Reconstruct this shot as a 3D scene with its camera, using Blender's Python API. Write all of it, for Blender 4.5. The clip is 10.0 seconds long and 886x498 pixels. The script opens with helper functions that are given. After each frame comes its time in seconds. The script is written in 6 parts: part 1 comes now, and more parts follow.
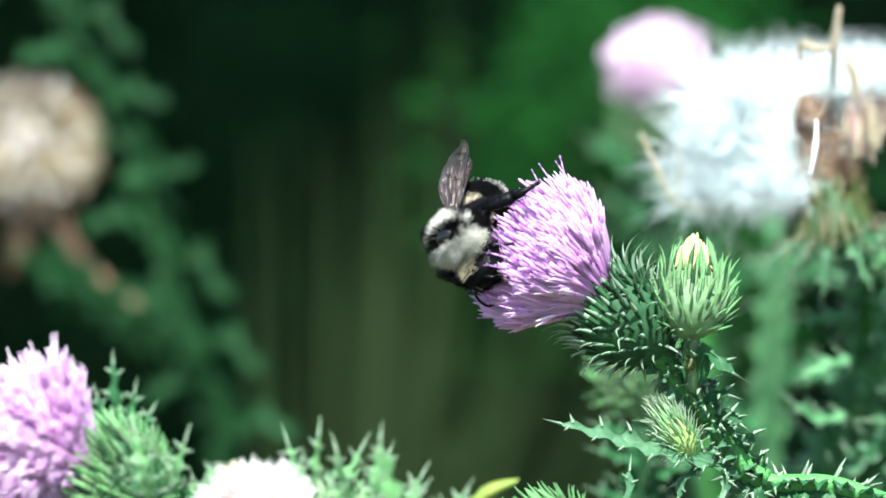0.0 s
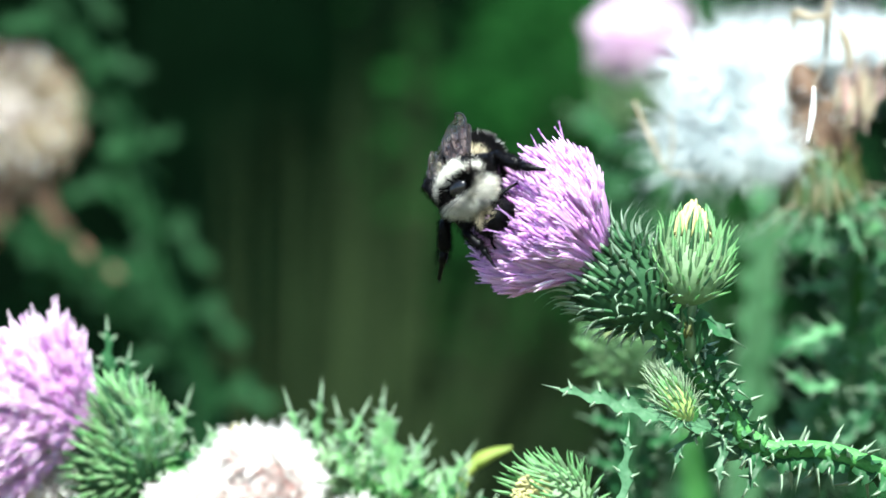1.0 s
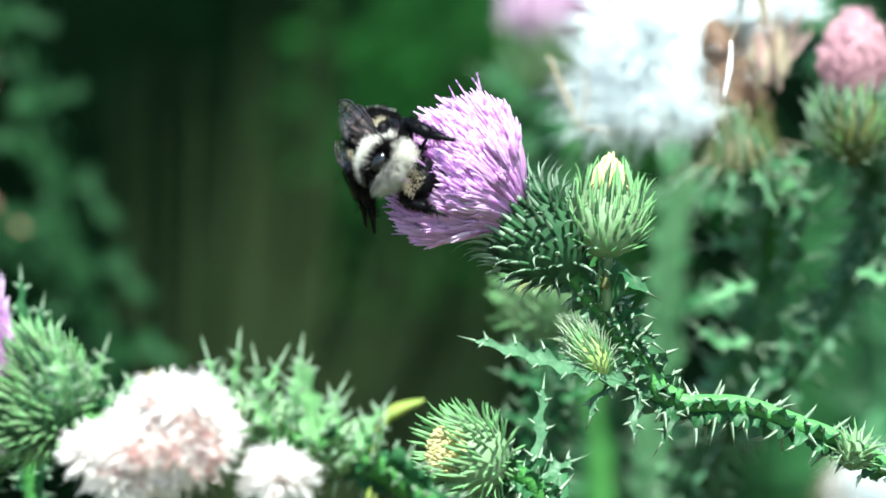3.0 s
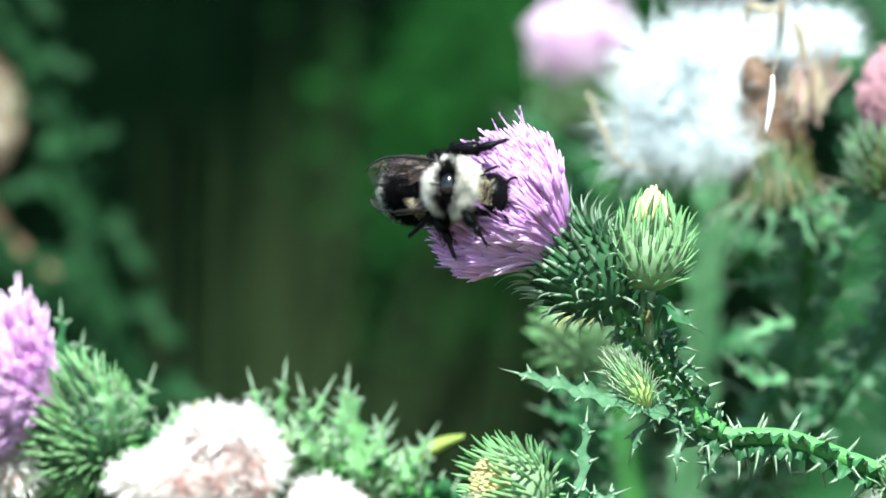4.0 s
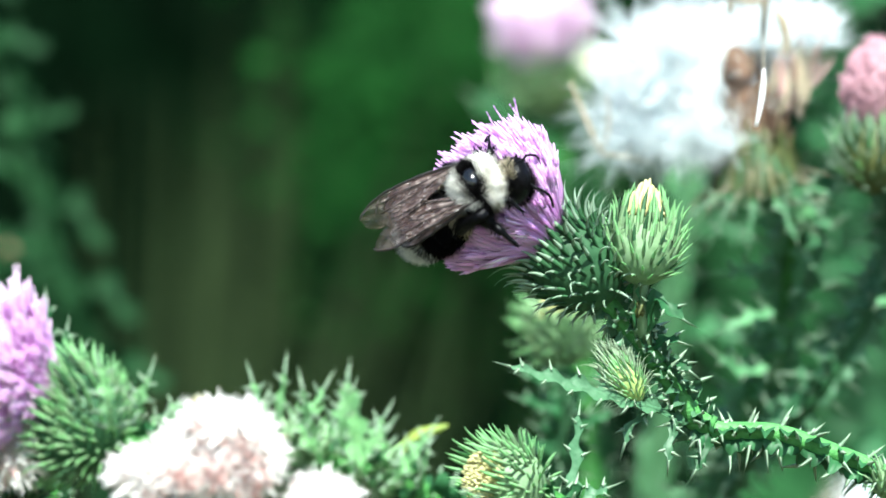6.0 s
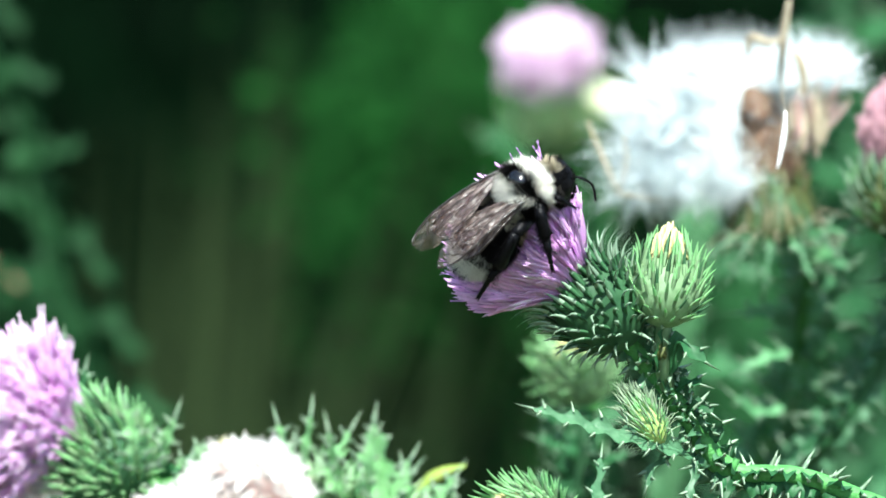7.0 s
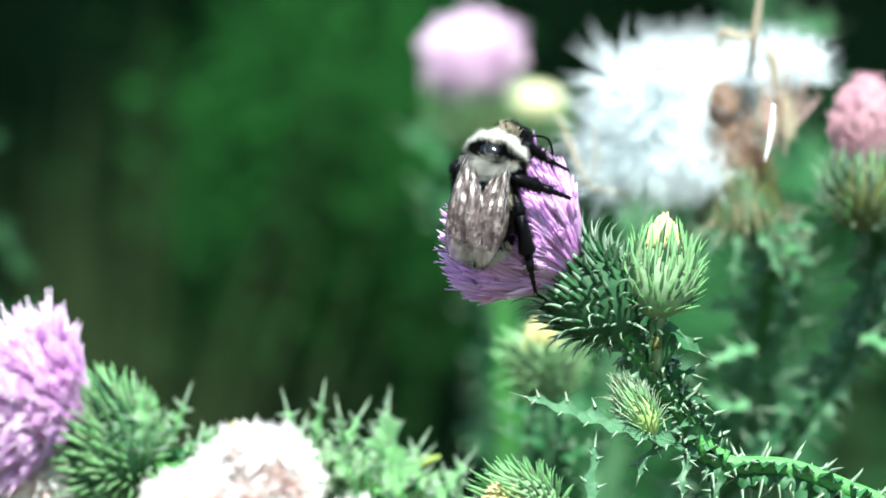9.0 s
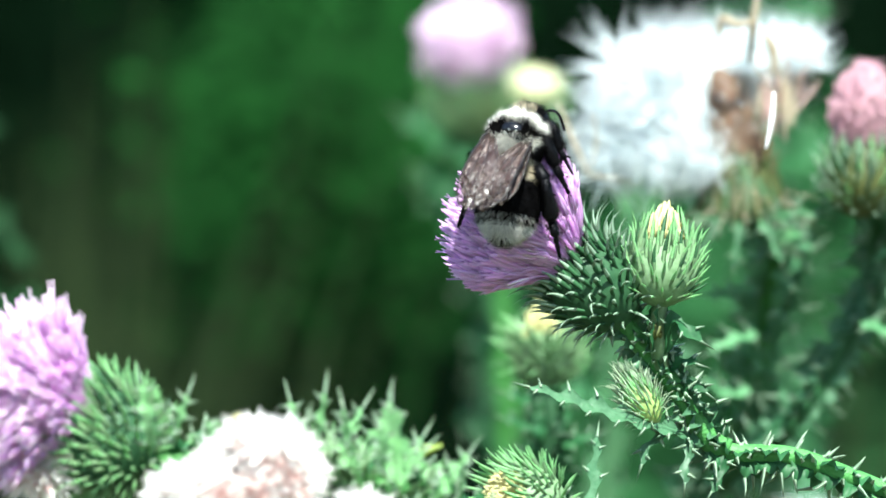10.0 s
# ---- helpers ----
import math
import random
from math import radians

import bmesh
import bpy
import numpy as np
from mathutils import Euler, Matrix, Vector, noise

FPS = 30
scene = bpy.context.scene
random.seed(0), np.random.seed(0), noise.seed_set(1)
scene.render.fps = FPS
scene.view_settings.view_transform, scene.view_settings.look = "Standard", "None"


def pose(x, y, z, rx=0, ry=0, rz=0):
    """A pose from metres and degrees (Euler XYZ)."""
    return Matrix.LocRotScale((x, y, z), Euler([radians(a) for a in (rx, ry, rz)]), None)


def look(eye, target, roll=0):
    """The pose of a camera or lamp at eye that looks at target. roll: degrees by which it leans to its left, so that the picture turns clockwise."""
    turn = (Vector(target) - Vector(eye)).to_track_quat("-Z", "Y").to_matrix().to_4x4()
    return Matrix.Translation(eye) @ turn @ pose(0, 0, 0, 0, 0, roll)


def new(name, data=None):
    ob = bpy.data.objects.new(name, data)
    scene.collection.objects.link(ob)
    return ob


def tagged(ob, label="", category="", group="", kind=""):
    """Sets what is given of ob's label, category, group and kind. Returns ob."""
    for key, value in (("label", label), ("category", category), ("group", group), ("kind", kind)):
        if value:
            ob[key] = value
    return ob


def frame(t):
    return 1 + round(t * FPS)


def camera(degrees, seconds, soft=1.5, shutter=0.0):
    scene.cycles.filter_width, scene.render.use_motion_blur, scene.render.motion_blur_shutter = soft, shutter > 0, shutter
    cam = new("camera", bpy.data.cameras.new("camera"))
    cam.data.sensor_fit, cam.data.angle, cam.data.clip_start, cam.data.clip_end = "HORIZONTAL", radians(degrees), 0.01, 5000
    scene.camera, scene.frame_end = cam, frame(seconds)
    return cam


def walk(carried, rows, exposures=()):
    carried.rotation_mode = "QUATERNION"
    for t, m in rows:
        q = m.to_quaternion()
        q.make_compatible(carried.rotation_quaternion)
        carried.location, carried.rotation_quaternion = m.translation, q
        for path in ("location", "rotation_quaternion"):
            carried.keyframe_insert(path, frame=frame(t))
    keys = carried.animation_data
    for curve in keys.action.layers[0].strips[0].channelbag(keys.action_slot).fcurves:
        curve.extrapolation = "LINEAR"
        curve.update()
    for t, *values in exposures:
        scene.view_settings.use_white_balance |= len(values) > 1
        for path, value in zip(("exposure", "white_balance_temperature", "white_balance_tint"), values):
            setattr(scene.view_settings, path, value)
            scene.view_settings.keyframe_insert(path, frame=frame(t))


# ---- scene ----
MM = 0.001
STAND = Vector((0, 0, 0.8))          # the flower stands 0.8 m above the ground


def W(x, y, z):
    """Millimetres round the flower to metres in the world."""
    return Vector((x * MM, y * MM, z * MM)) + STAND


def view(ex, ez, tx, tz, roll):
    """The camera a metre before the flower, aimed at a point of its plane (millimetres)."""
    return look(W(ex, -1000, ez), W(tx, 0, tz), roll)


cam = camera(4.6, 10.0, 1.7)
cam.data.dof.use_dof = True
cam.data.dof.focus_distance = 1.002
cam.data.dof.aperture_fstop = 41.0
walk(cam, [
    (0, view(39.83, 17.51, -7.22, 2.58, -1.11)), (0.1, view(38.71, 18.63, -8.35, 3.16, -1.12)), (0.2, view(37.59, 19.75, -8.65, 3.48, -1.13)),
    (0.3, view(36.47, 20.87, -8.75, 3.34, -1.15)), (0.4, view(35.35, 21.99, -8.90, 3.50, -1.16)), (0.5, view(34.24, 23.11, -8.98, 3.38, -1.17)),
    (0.6, view(33.99, 21.48, -8.91, 2.76, -1.12)), (0.7, view(33.75, 19.84, -8.87, 1.97, -1.07)), (0.8, view(33.51, 18.21, -8.78, 1.44, -1.01)),
    (0.9, view(33.27, 16.57, -8.08, 0.23, -0.96)), (1, view(33.03, 14.94, -7.14, -0.59, -0.90)), (1.1, view(32.35, 14.30, -6.41, -1.41, -0.90)),
    (1.2, view(31.66, 13.66, -5.64, -1.83, -0.90)), (1.3, view(30.98, 13.03, -4.77, -2.15, -0.89)), (1.4, view(30.30, 12.39, -4.15, -1.75, -0.89)),
    (1.5, view(29.62, 11.76, -3.51, -1.49, -0.88)), (1.6, view(29.64, 11.22, -3.62, -1.23, -0.80)), (1.7, view(29.67, 10.69, -4.43, -0.99, -0.71)),
    (1.8, view(29.70, 10.16, -4.53, -0.96, -0.62)), (1.9, view(29.72, 9.62, -4.31, -0.59, -0.53)), (2, view(29.75, 9.09, -4.01, -1.03, -0.45)),
    (2.1, view(30.08, 10.13, -3.65, -1.96, -0.43)), (2.2, view(30.41, 11.16, -3.25, -2.79, -0.42)), (2.3, view(30.74, 12.20, -2.48, -3.03, -0.40)),
    (2.4, view(31.06, 13.23, -2.12, -3.68, -0.39)), (2.5, view(31.39, 14.27, -1.58, -3.71, -0.37)), (2.6, view(30.92, 13.89, -1.05, -4.10, -0.37)),
    (2.7, view(30.44, 13.50, -0.12, -4.51, -0.37)), (3.8, view(25.22, 9.27, -2.36, -2.80, -0.37)), (3.9, view(24.75, 8.88, -2.92, -2.24, -0.37)),
    (4, view(24.27, 8.50, -3.49, -2.10, -0.37)), (4.1, view(23.31, 9.24, -4.20, -1.57, -0.35)), (4.2, view(22.36, 9.99, -4.81, -1.42, -0.33)),
    (4.3, view(21.40, 10.73, -5.12, -1.91, -0.30)), (4.4, view(20.44, 11.48, -5.27, -2.36, -0.28)), (4.5, view(19.49, 12.22, -5.38, -3.03, -0.26)),
    (4.6, view(19.35, 12.08, -5.12, -3.50, -0.24)), (4.7, view(19.21, 11.93, -4.35, -4.20, -0.21)), (4.8, view(19.07, 11.79, -3.12, -4.91, -0.19)),
    (4.9, view(18.93, 11.64, -0.40, -6.00, -0.17)), (5, view(18.79, 11.50, 0.61, -6.39, -0.14)), (5.1, view(17.95, 11.49, 0.63, -6.57, -0.13)),
    (5.2, view(17.10, 11.48, 0.63, -6.58, -0.11)), (5.3, view(16.26, 11.48, 0.38, -5.50, -0.09)), (5.4, view(15.42, 11.47, -0.54, -4.23, -0.07)),
    (5.5, view(14.58, 11.46, -1.18, -3.86, -0.06)), (5.6, view(13.94, 11.71, -1.97, -3.39, -0.03)), (5.7, view(13.30, 11.96, -2.43, -3.22, -0.01)),
    (6.8, view(6.28, 14.72, -3.64, -1.10, 0.25)), (6.9, view(5.64, 14.97, -4.41, -0.19, 0.27)), (7, view(5.01, 15.22, -4.94, 0.98, 0.29)),
    (7.1, view(3.91, 14.78, -5.60, 3.56, 0.37)), (7.2, view(2.81, 14.34, -5.82, 4.56, 0.45)), (7.3, view(1.72, 13.90, -5.73, 5.55, 0.53)),
    (7.4, view(0.62, 13.46, -5.22, 5.84, 0.61)), (7.5, view(-0.48, 13.01, -4.59, 6.07, 0.69)), (7.6, view(-2.17, 13.16, -4.68, 6.80, 0.81)),
    (7.7, view(-3.86, 13.31, -4.50, 7.43, 0.93)), (7.8, view(-5.55, 13.46, -4.77, 7.59, 1.05)), (7.9, view(-7.24, 13.61, -4.72, 7.29, 1.17)),
    (8, view(-8.93, 13.76, -4.39, 5.81, 1.29)), (8.1, view(-10.21, 12.91, -4.11, 4.66, 1.27)), (8.2, view(-11.49, 12.06, -4.50, 4.02, 1.25)),
    (8.3, view(-12.78, 11.20, -5.10, 3.11, 1.23)), (8.4, view(-14.06, 10.35, -5.19, 2.45, 1.21)), (8.5, view(-15.34, 9.49, -4.42, 1.75, 1.19)),
    (8.6, view(-16.98, 9.82, -4.33, 1.42, 1.13)), (8.7, view(-18.63, 10.14, -4.14, 0.78, 1.06)), (8.8, view(-20.28, 10.46, -4.03, 0.55, 1.00)),
    (8.9, view(-21.93, 10.79, -4.24, 0.18, 0.94)), (9, view(-23.58, 11.11, -4.45, -0.07, 0.88)), (9.1, view(-24.53, 10.20, -5.24, -0.53, 0.80)),
    (9.2, view(-25.48, 9.29, -5.70, -1.02, 0.73)), (9.3, view(-26.43, 8.38, -5.82, -1.97, 0.65)), (9.4, view(-27.38, 7.47, -5.57, -2.20, 0.58)),
    (9.5, view(-28.33, 6.56, -5.58, -2.65, 0.51)), (9.6, view(-27.66, 7.81, -5.42, -2.18, 0.53)), (9.7, view(-27.00, 9.05, -6.04, -1.62, 0.55)),
    (9.8, view(-26.33, 10.29, -5.84, -1.01, 0.57)), (9.9, view(-25.67, 11.54, -4.97, -0.30, 0.59)), (10, view(-25.00, 12.78, -4.58, -1.00, 0.61)),
])

# ---- light ----
SUN_FROM = Vector((0.09, -0.56, 0.82)).normalized()
world = bpy.data.worlds.new("sky")
scene.world = world
scene.view_settings.exposure = 1.68
scene.view_settings.use_white_balance = True
scene.view_settings.white_balance_temperature = 6100
scene.view_settings.white_balance_tint = 0
world.use_nodes = True
wn = world.node_tree
sky = wn.nodes.new("ShaderNodeTexSky")
sky.sky_type = "NISHITA"
sky.sun_disc = False
sky.sun_elevation = math.asin(SUN_FROM.z)
sky.sun_rotation = math.atan2(SUN_FROM.x, SUN_FROM.y)
wn.links.new(sky.outputs[0], wn.nodes["Background"].inputs[0])
wn.nodes["Background"].inputs[1].default_value = 0.085
sun = new("sun", bpy.data.lights.new("sun", "SUN"))
sun.data.energy = 5.0
sun.data.angle = radians(0.5)
sun.data.color = (1.0, 0.96, 0.90)
sun.matrix_world = look(W(0, 0, 0) + SUN_FROM * 3, W(0, 0, 0))

# ---- materials ----


def material(name, colour, second=None, rough=0.6, scale=400.0, thin=0.0, metal=0.0, sheen=0.0, spread=0.0,
             bump=0.0, coat=0.0, spec=0.4):
    """A surface of two mixed tones with grain, spread from piece to piece; thin: the share of light it lets through."""
    m = bpy.data.materials.new(name)
    m.use_nodes = True
    t = m.node_tree
    b = t.nodes["Principled BSDF"]
    b.inputs["Roughness"].default_value = rough
    b.inputs["Metallic"].default_value = metal
    b.inputs["Specular IOR Level"].default_value = spec
    b.inputs["Coat Weight"].default_value = coat
    b.inputs["Sheen Weight"].default_value = sheen
    second = second or tuple(c * 0.7 for c in colour)
    pos = t.nodes.new("ShaderNodeTexCoord")
    n1 = t.nodes.new("ShaderNodeTexNoise")
    n1.inputs["Scale"].default_value = scale
    n1.inputs["Detail"].default_value = 4.0
    n2 = t.nodes.new("ShaderNodeTexNoise")
    n2.inputs["Scale"].default_value = scale * 5
    n2.inputs["Detail"].default_value = 2.0
    t.links.new(pos.outputs["Object"], n1.inputs["Vector"])
    t.links.new(pos.outputs["Object"], n2.inputs["Vector"])
    add = t.nodes.new("ShaderNodeMath")
    add.operation = "MULTIPLY_ADD"
    add.inputs[1].default_value = 0.5
    t.links.new(n2.outputs[0], add.inputs[0])
    t.links.new(n1.outputs[0], add.inputs[2])
    ramp = t.nodes.new("ShaderNodeMapRange")
    ramp.inputs["From Min"].default_value = 0.5
    ramp.inputs["From Max"].default_value = 1.0
    t.links.new(add.outputs[0], ramp.inputs["Value"])
    mix = t.nodes.new("ShaderNodeMix")
    mix.data_type = "RGBA"
    mix.inputs[6].default_value = (*colour, 1)
    mix.inputs[7].default_value = (*second, 1)
    t.links.new(ramp.outputs[0], mix.inputs[0])
    out = mix.outputs[2]
    if spread:
        info = t.nodes.new("ShaderNodeObjectInfo")
        geo = t.nodes.new("ShaderNodeNewGeometry")
        rnd = t.nodes.new("ShaderNodeMath")
        rnd.operation = "ADD"
        t.links.new(info.outputs["Random"], rnd.inputs[0])
        t.links.new(geo.outputs["Random Per Island"], rnd.inputs[1])
        frac = t.nodes.new("ShaderNodeMath")
        frac.operation = "FRACT"
        t.links.new(rnd.outputs[0], frac.inputs[0])
        val = t.nodes.new("ShaderNodeMapRange")
        val.inputs["To Min"].default_value = 1 - spread
        val.inputs["To Max"].default_value = 1 + spread
        t.links.new(frac.outputs[0], val.inputs["Value"])
        hsv = t.nodes.new("ShaderNodeHueSaturation")
        t.links.new(val.outputs[0], hsv.inputs["Value"])
        t.links.new(out, hsv.inputs["Color"])
        out = hsv.outputs[0]
    t.links.new(out, b.inputs["Base Color"])
    if bump:
        bm = t.nodes.new("ShaderNodeBump")
        bm.inputs["Strength"].default_value = bump
        bm.inputs["Distance"].default_value = 0.0002
        t.links.new(n2.outputs[0], bm.inputs["Height"])
        t.links.new(bm.outputs[0], b.inputs["Normal"])
    if thin:
        tr = t.nodes.new("ShaderNodeBsdfTranslucent")
        t.links.new(out, tr.inputs["Color"])
        ms = t.nodes.new("ShaderNodeMixShader")
        ms.inputs[0].default_value = thin
        t.links.new(b.outputs[0], ms.inputs[1])
        t.links.new(tr.outputs[0], ms.inputs[2])
        t.links.new(ms.outputs[0], t.nodes["Material Output"].inputs["Surface"])
    return m


def wing_material():
    """Smoky brown membrane with painted silvery glints, clearer towards the tip, crinkled and glossy."""
    m = bpy.data.materials.new("wing_membrane")
    m.use_nodes = True
    t = m.node_tree
    b = t.nodes["Principled BSDF"]
    b.inputs["Roughness"].default_value = 0.30
    b.inputs["Specular IOR Level"].default_value = 0.9
    b.inputs["Coat Weight"].default_value = 0.9
    b.inputs["Coat Roughness"].default_value = 0.26
    pos = t.nodes.new("ShaderNodeTexCoord")
    streak = t.nodes.new("ShaderNodeMapping")
    streak.inputs["Scale"].default_value = (0.30, 1.5, 1.0)
    t.links.new(pos.outputs["Object"], streak.inputs["Vector"])
    n = t.nodes.new("ShaderNodeTexNoise")
    n.inputs["Scale"].default_value = 1700.0
    n.inputs["Detail"].default_value = 3.0
    t.links.new(streak.outputs[0], n.inputs["Vector"])
    # Pale streaks in the base colour stand in for silvery highlights.
    tone = t.nodes.new("ShaderNodeMix")
    tone.data_type = "RGBA"
    tone.inputs[6].default_value = (0.045, 0.020, 0.012, 1)
    tone.inputs[7].default_value = (0.30, 0.23, 0.20, 1)
    painted_glint = t.nodes.new("ShaderNodeMapRange")
    painted_glint.inputs["From Min"].default_value = 0.50
    painted_glint.inputs["From Max"].default_value = 0.78
    t.links.new(n.outputs[0], painted_glint.inputs["Value"])
    t.links.new(painted_glint.outputs[0], tone.inputs[0])
    t.links.new(tone.outputs[2], b.inputs["Base Color"])
    bm = t.nodes.new("ShaderNodeBump")
    bm.inputs["Strength"].default_value = 1.0
    bm.inputs["Distance"].default_value = 0.0012
    t.links.new(n.outputs[0], bm.inputs["Height"])
    t.links.new(bm.outputs[0], b.inputs["Normal"])
    clear = t.nodes.new("ShaderNodeBsdfTransparent")
    clear.inputs["Color"].default_value = (0.90, 0.87, 0.86, 1)
    axes = t.nodes.new("ShaderNodeSeparateXYZ")
    t.links.new(pos.outputs["Object"], axes.inputs[0])
    share = t.nodes.new("ShaderNodeMapRange")
    share.inputs["From Min"].default_value = -0.0060
    share.inputs["From Max"].default_value = -0.0090
    share.inputs["To Min"].default_value = 0.22
    share.inputs["To Max"].default_value = 0.74
    t.links.new(axes.outputs["X"], share.inputs["Value"])
    ms = t.nodes.new("ShaderNodeMixShader")
    t.links.new(share.outputs[0], ms.inputs[0])
    t.links.new(b.outputs[0], ms.inputs[1])
    t.links.new(clear.outputs[0], ms.inputs[2])
    t.links.new(ms.outputs[0], t.nodes["Material Output"].inputs["Surface"])
    return m


PINK = material("floret_lilac", (0.90, 0.58, 0.92), (0.94, 0.72, 0.95), 0.5, 300, thin=0.65, spread=0.16)
PALE = material("floret_pale_tip", (0.78, 0.52, 0.83), (0.88, 0.71, 0.90), 0.5, 300, thin=0.55, spread=0.12)
# Paler pink that puts strong sun on the left head into the colour.
LIT_PINK = material("floret_lit_pink", (0.90, 0.70, 0.88), (0.95, 0.84, 0.93), 0.5, 300, thin=0.42, spread=0.08)
RIM = material("floret_white_tip", (0.88, 0.76, 0.87), (0.93, 0.86, 0.92), 0.5, 300, thin=0.4, spread=0.08)
VIOLET = material("style_violet", (0.52, 0.27, 0.64), (0.62, 0.37, 0.74), 0.5, 300, thin=0.35, spread=0.25)
DUSKY = material("floret_dusky_pink", (0.42, 0.22, 0.28), (0.60, 0.38, 0.42), 0.55, 300, thin=0.3, spread=0.30)
YELLOW = material("bud_pale_yellow", (0.60, 0.56, 0.24), (0.72, 0.69, 0.38), 0.55, 300, thin=0.35, spread=0.10)
PALE_BUD = material("bud_cream", (0.76, 0.75, 0.46), (0.86, 0.86, 0.64), 0.55, 300, thin=0.35, spread=0.10)
BRACT = material("bract_green", (0.02024, 0.06912, 0.02755), (0.04968, 0.1242, 0.0551), 0.5, 500, thin=0.1, spread=0.3, spec=0.2)
# Own green of the buds; on the left head it paints sunlit bracts.
BUD_AND_LIT_BRACT = material("young_and_lit_bract_green", (0.1596, 0.285, 0.1254), (0.2964, 0.4446, 0.2508), 0.5, 500, thin=0.25, spread=0.25, spec=0.2)
SPINE = material("spine_straw", (0.17, 0.28, 0.17), (0.29, 0.38, 0.26), 0.45, 600, thin=0.2, spread=0.15)
BRACT_TIP = material("bract_tip_green", (0.15, 0.25, 0.16), (0.27, 0.36, 0.26), 0.45, 600, thin=0.2, spread=0.25)
PALE_HAIR = material("bud_bristle_pale", (0.28, 0.40, 0.24), (0.42, 0.51, 0.36), 0.5, 500, thin=0.35, spread=0.15, spec=0.2)
YELLOW_BASE = material("bud_foot_yellow_green", (0.26, 0.36, 0.09), (0.40, 0.48, 0.20), 0.5, 500, thin=0.2, spread=0.2, spec=0.2)
STEM = material("stem_green", (0.02576, 0.1188, 0.0209), (0.0644, 0.2052, 0.0475), 0.5, 700, spread=0.15, bump=0.6, spec=0.2)
STEM_LIGHT = material("stem_light_green", (0.046, 0.1782, 0.0399), (0.0966, 0.2808, 0.08075), 0.5, 700, spread=0.1, bump=0.6, spec=0.2)
# Own green of stem wings; on rear leaves it stands in for shade.
WING_AND_SHADED_LEAF = material("wing_and_shaded_leaf_green", (0.01472, 0.07128, 0.0247), (0.04416, 0.1404, 0.0532), 0.5, 500, thin=0.2, spread=0.3, spec=0.2)
LEAF = material("leaf_green", (0.04405, 0.1206, 0.05632), (0.09229, 0.1995, 0.104), 0.42, 400, thin=0.2, spread=0.2, bump=0.5, spec=0.2)
LEAF_LIGHT = material("leaf_light_green", (0.2202, 0.4925, 0.1841), (0.3461, 0.6156, 0.3032), 0.42, 400, thin=0.40, spread=0.2, bump=0.4, spec=0.2)
LEAF_MID = material("leaf_mid_green", (0.06817, 0.1908, 0.07798), (0.1259, 0.277, 0.13), 0.45, 400, thin=0.3, spread=0.25, bump=0.4, spec=0.2)
DRY = material("dry_bract_brown", (0.115, 0.062, 0.037), (0.24, 0.150, 0.098), 0.7, 500, thin=0.2, spread=0.35)
OLIVE = material("seed_head_olive", (0.034, 0.052, 0.010), (0.090, 0.100, 0.026), 0.6, 500, thin=0.15, spread=0.3)
STRAW = material("dry_straw", (0.32, 0.26, 0.17), (0.46, 0.40, 0.30), 0.6, 500, thin=0.2, spread=0.2)
REAR_SPINE = material("spine_dull_green", (0.11, 0.19, 0.11), (0.19, 0.27, 0.18), 0.5, 600, thin=0.2, spread=0.2, spec=0.2)
# Darker copy of the leaf green, with shade put into it.
SHADED_LEAF = material("shaded_leaf_green", (0.00552, 0.03024, 0.00855), (0.01288, 0.05184, 0.01615), 0.7, 300, thin=0.2, spread=0.3, spec=0.15)
OLD_WOOL = material("withered_wool", (0.90, 0.85, 0.83), (0.95, 0.93, 0.92), 0.8, 420, thin=0.45, spread=0.02)
WOOL = material("pappus_wool", (0.93, 0.95, 0.95), (0.96, 0.97, 0.97), 0.8, 300, thin=0.4, spread=0.02)
PAPPUS = material("pappus_white", (0.90, 0.95, 0.96), (0.94, 0.97, 0.98), 0.6, 300, thin=0.65, spread=0.04)
CREAM = material("pappus_cream", (0.93, 0.89, 0.87), (0.96, 0.94, 0.92), 0.6, 300, thin=0.55, spread=0.04)
ROSY = material("withered_rose", (0.62, 0.38, 0.35), (0.76, 0.56, 0.52), 0.7, 300, thin=0.4, spread=0.2)
CHITIN = material("bee_black_shell", (0.002, 0.002, 0.003), (0.004, 0.004, 0.005), 0.32, 900, spec=0.1, bump=0.4)
EYE = material("bee_eye", (0.008, 0.008, 0.010), (0.015, 0.012, 0.012), 0.12, 900, spec=0.6)
BLACKPILE = material("bee_black_pile", (0.0015, 0.0015, 0.002), (0.004, 0.0035, 0.0035), 0.7, 900, spread=0.3, spec=0.04)
WHITEPILE = material("bee_white_pile", (0.70, 0.69, 0.63), (0.84, 0.83, 0.78), 0.6, 900, thin=0.35, spread=0.22)
BALD = material("bee_bald_shell", (0.003, 0.003, 0.004), (0.006, 0.006, 0.007), 0.16, 900, spec=0.6)
TAWNYPILE = material("bee_tawny_pile", (0.42, 0.36, 0.24), (0.56, 0.50, 0.37), 0.6, 900, thin=0.2, spread=0.2)
MEMBRANE = wing_material()
VEIN = material("wing_vein", (0.012, 0.009, 0.008), (0.022, 0.015, 0.012), 0.35, 900)
# Near-black green: the shade over the thicket is put into the colour.
SHADED_THICKET = material("shaded_thicket_leaf", (0.0002, 0.0037, 0.0007), (0.0005, 0.0062, 0.0013), 0.9, 25, thin=0.25, spread=0.45, spec=0.05)
# Two brighter foliage greens that paint where light reaches the weeds.
LIT_WEED = material("lit_thicket_weed", (0.0050, 0.031, 0.0048), (0.0100, 0.049, 0.0095), 0.9, 25, thin=0.25, spread=0.4, spec=0.05)
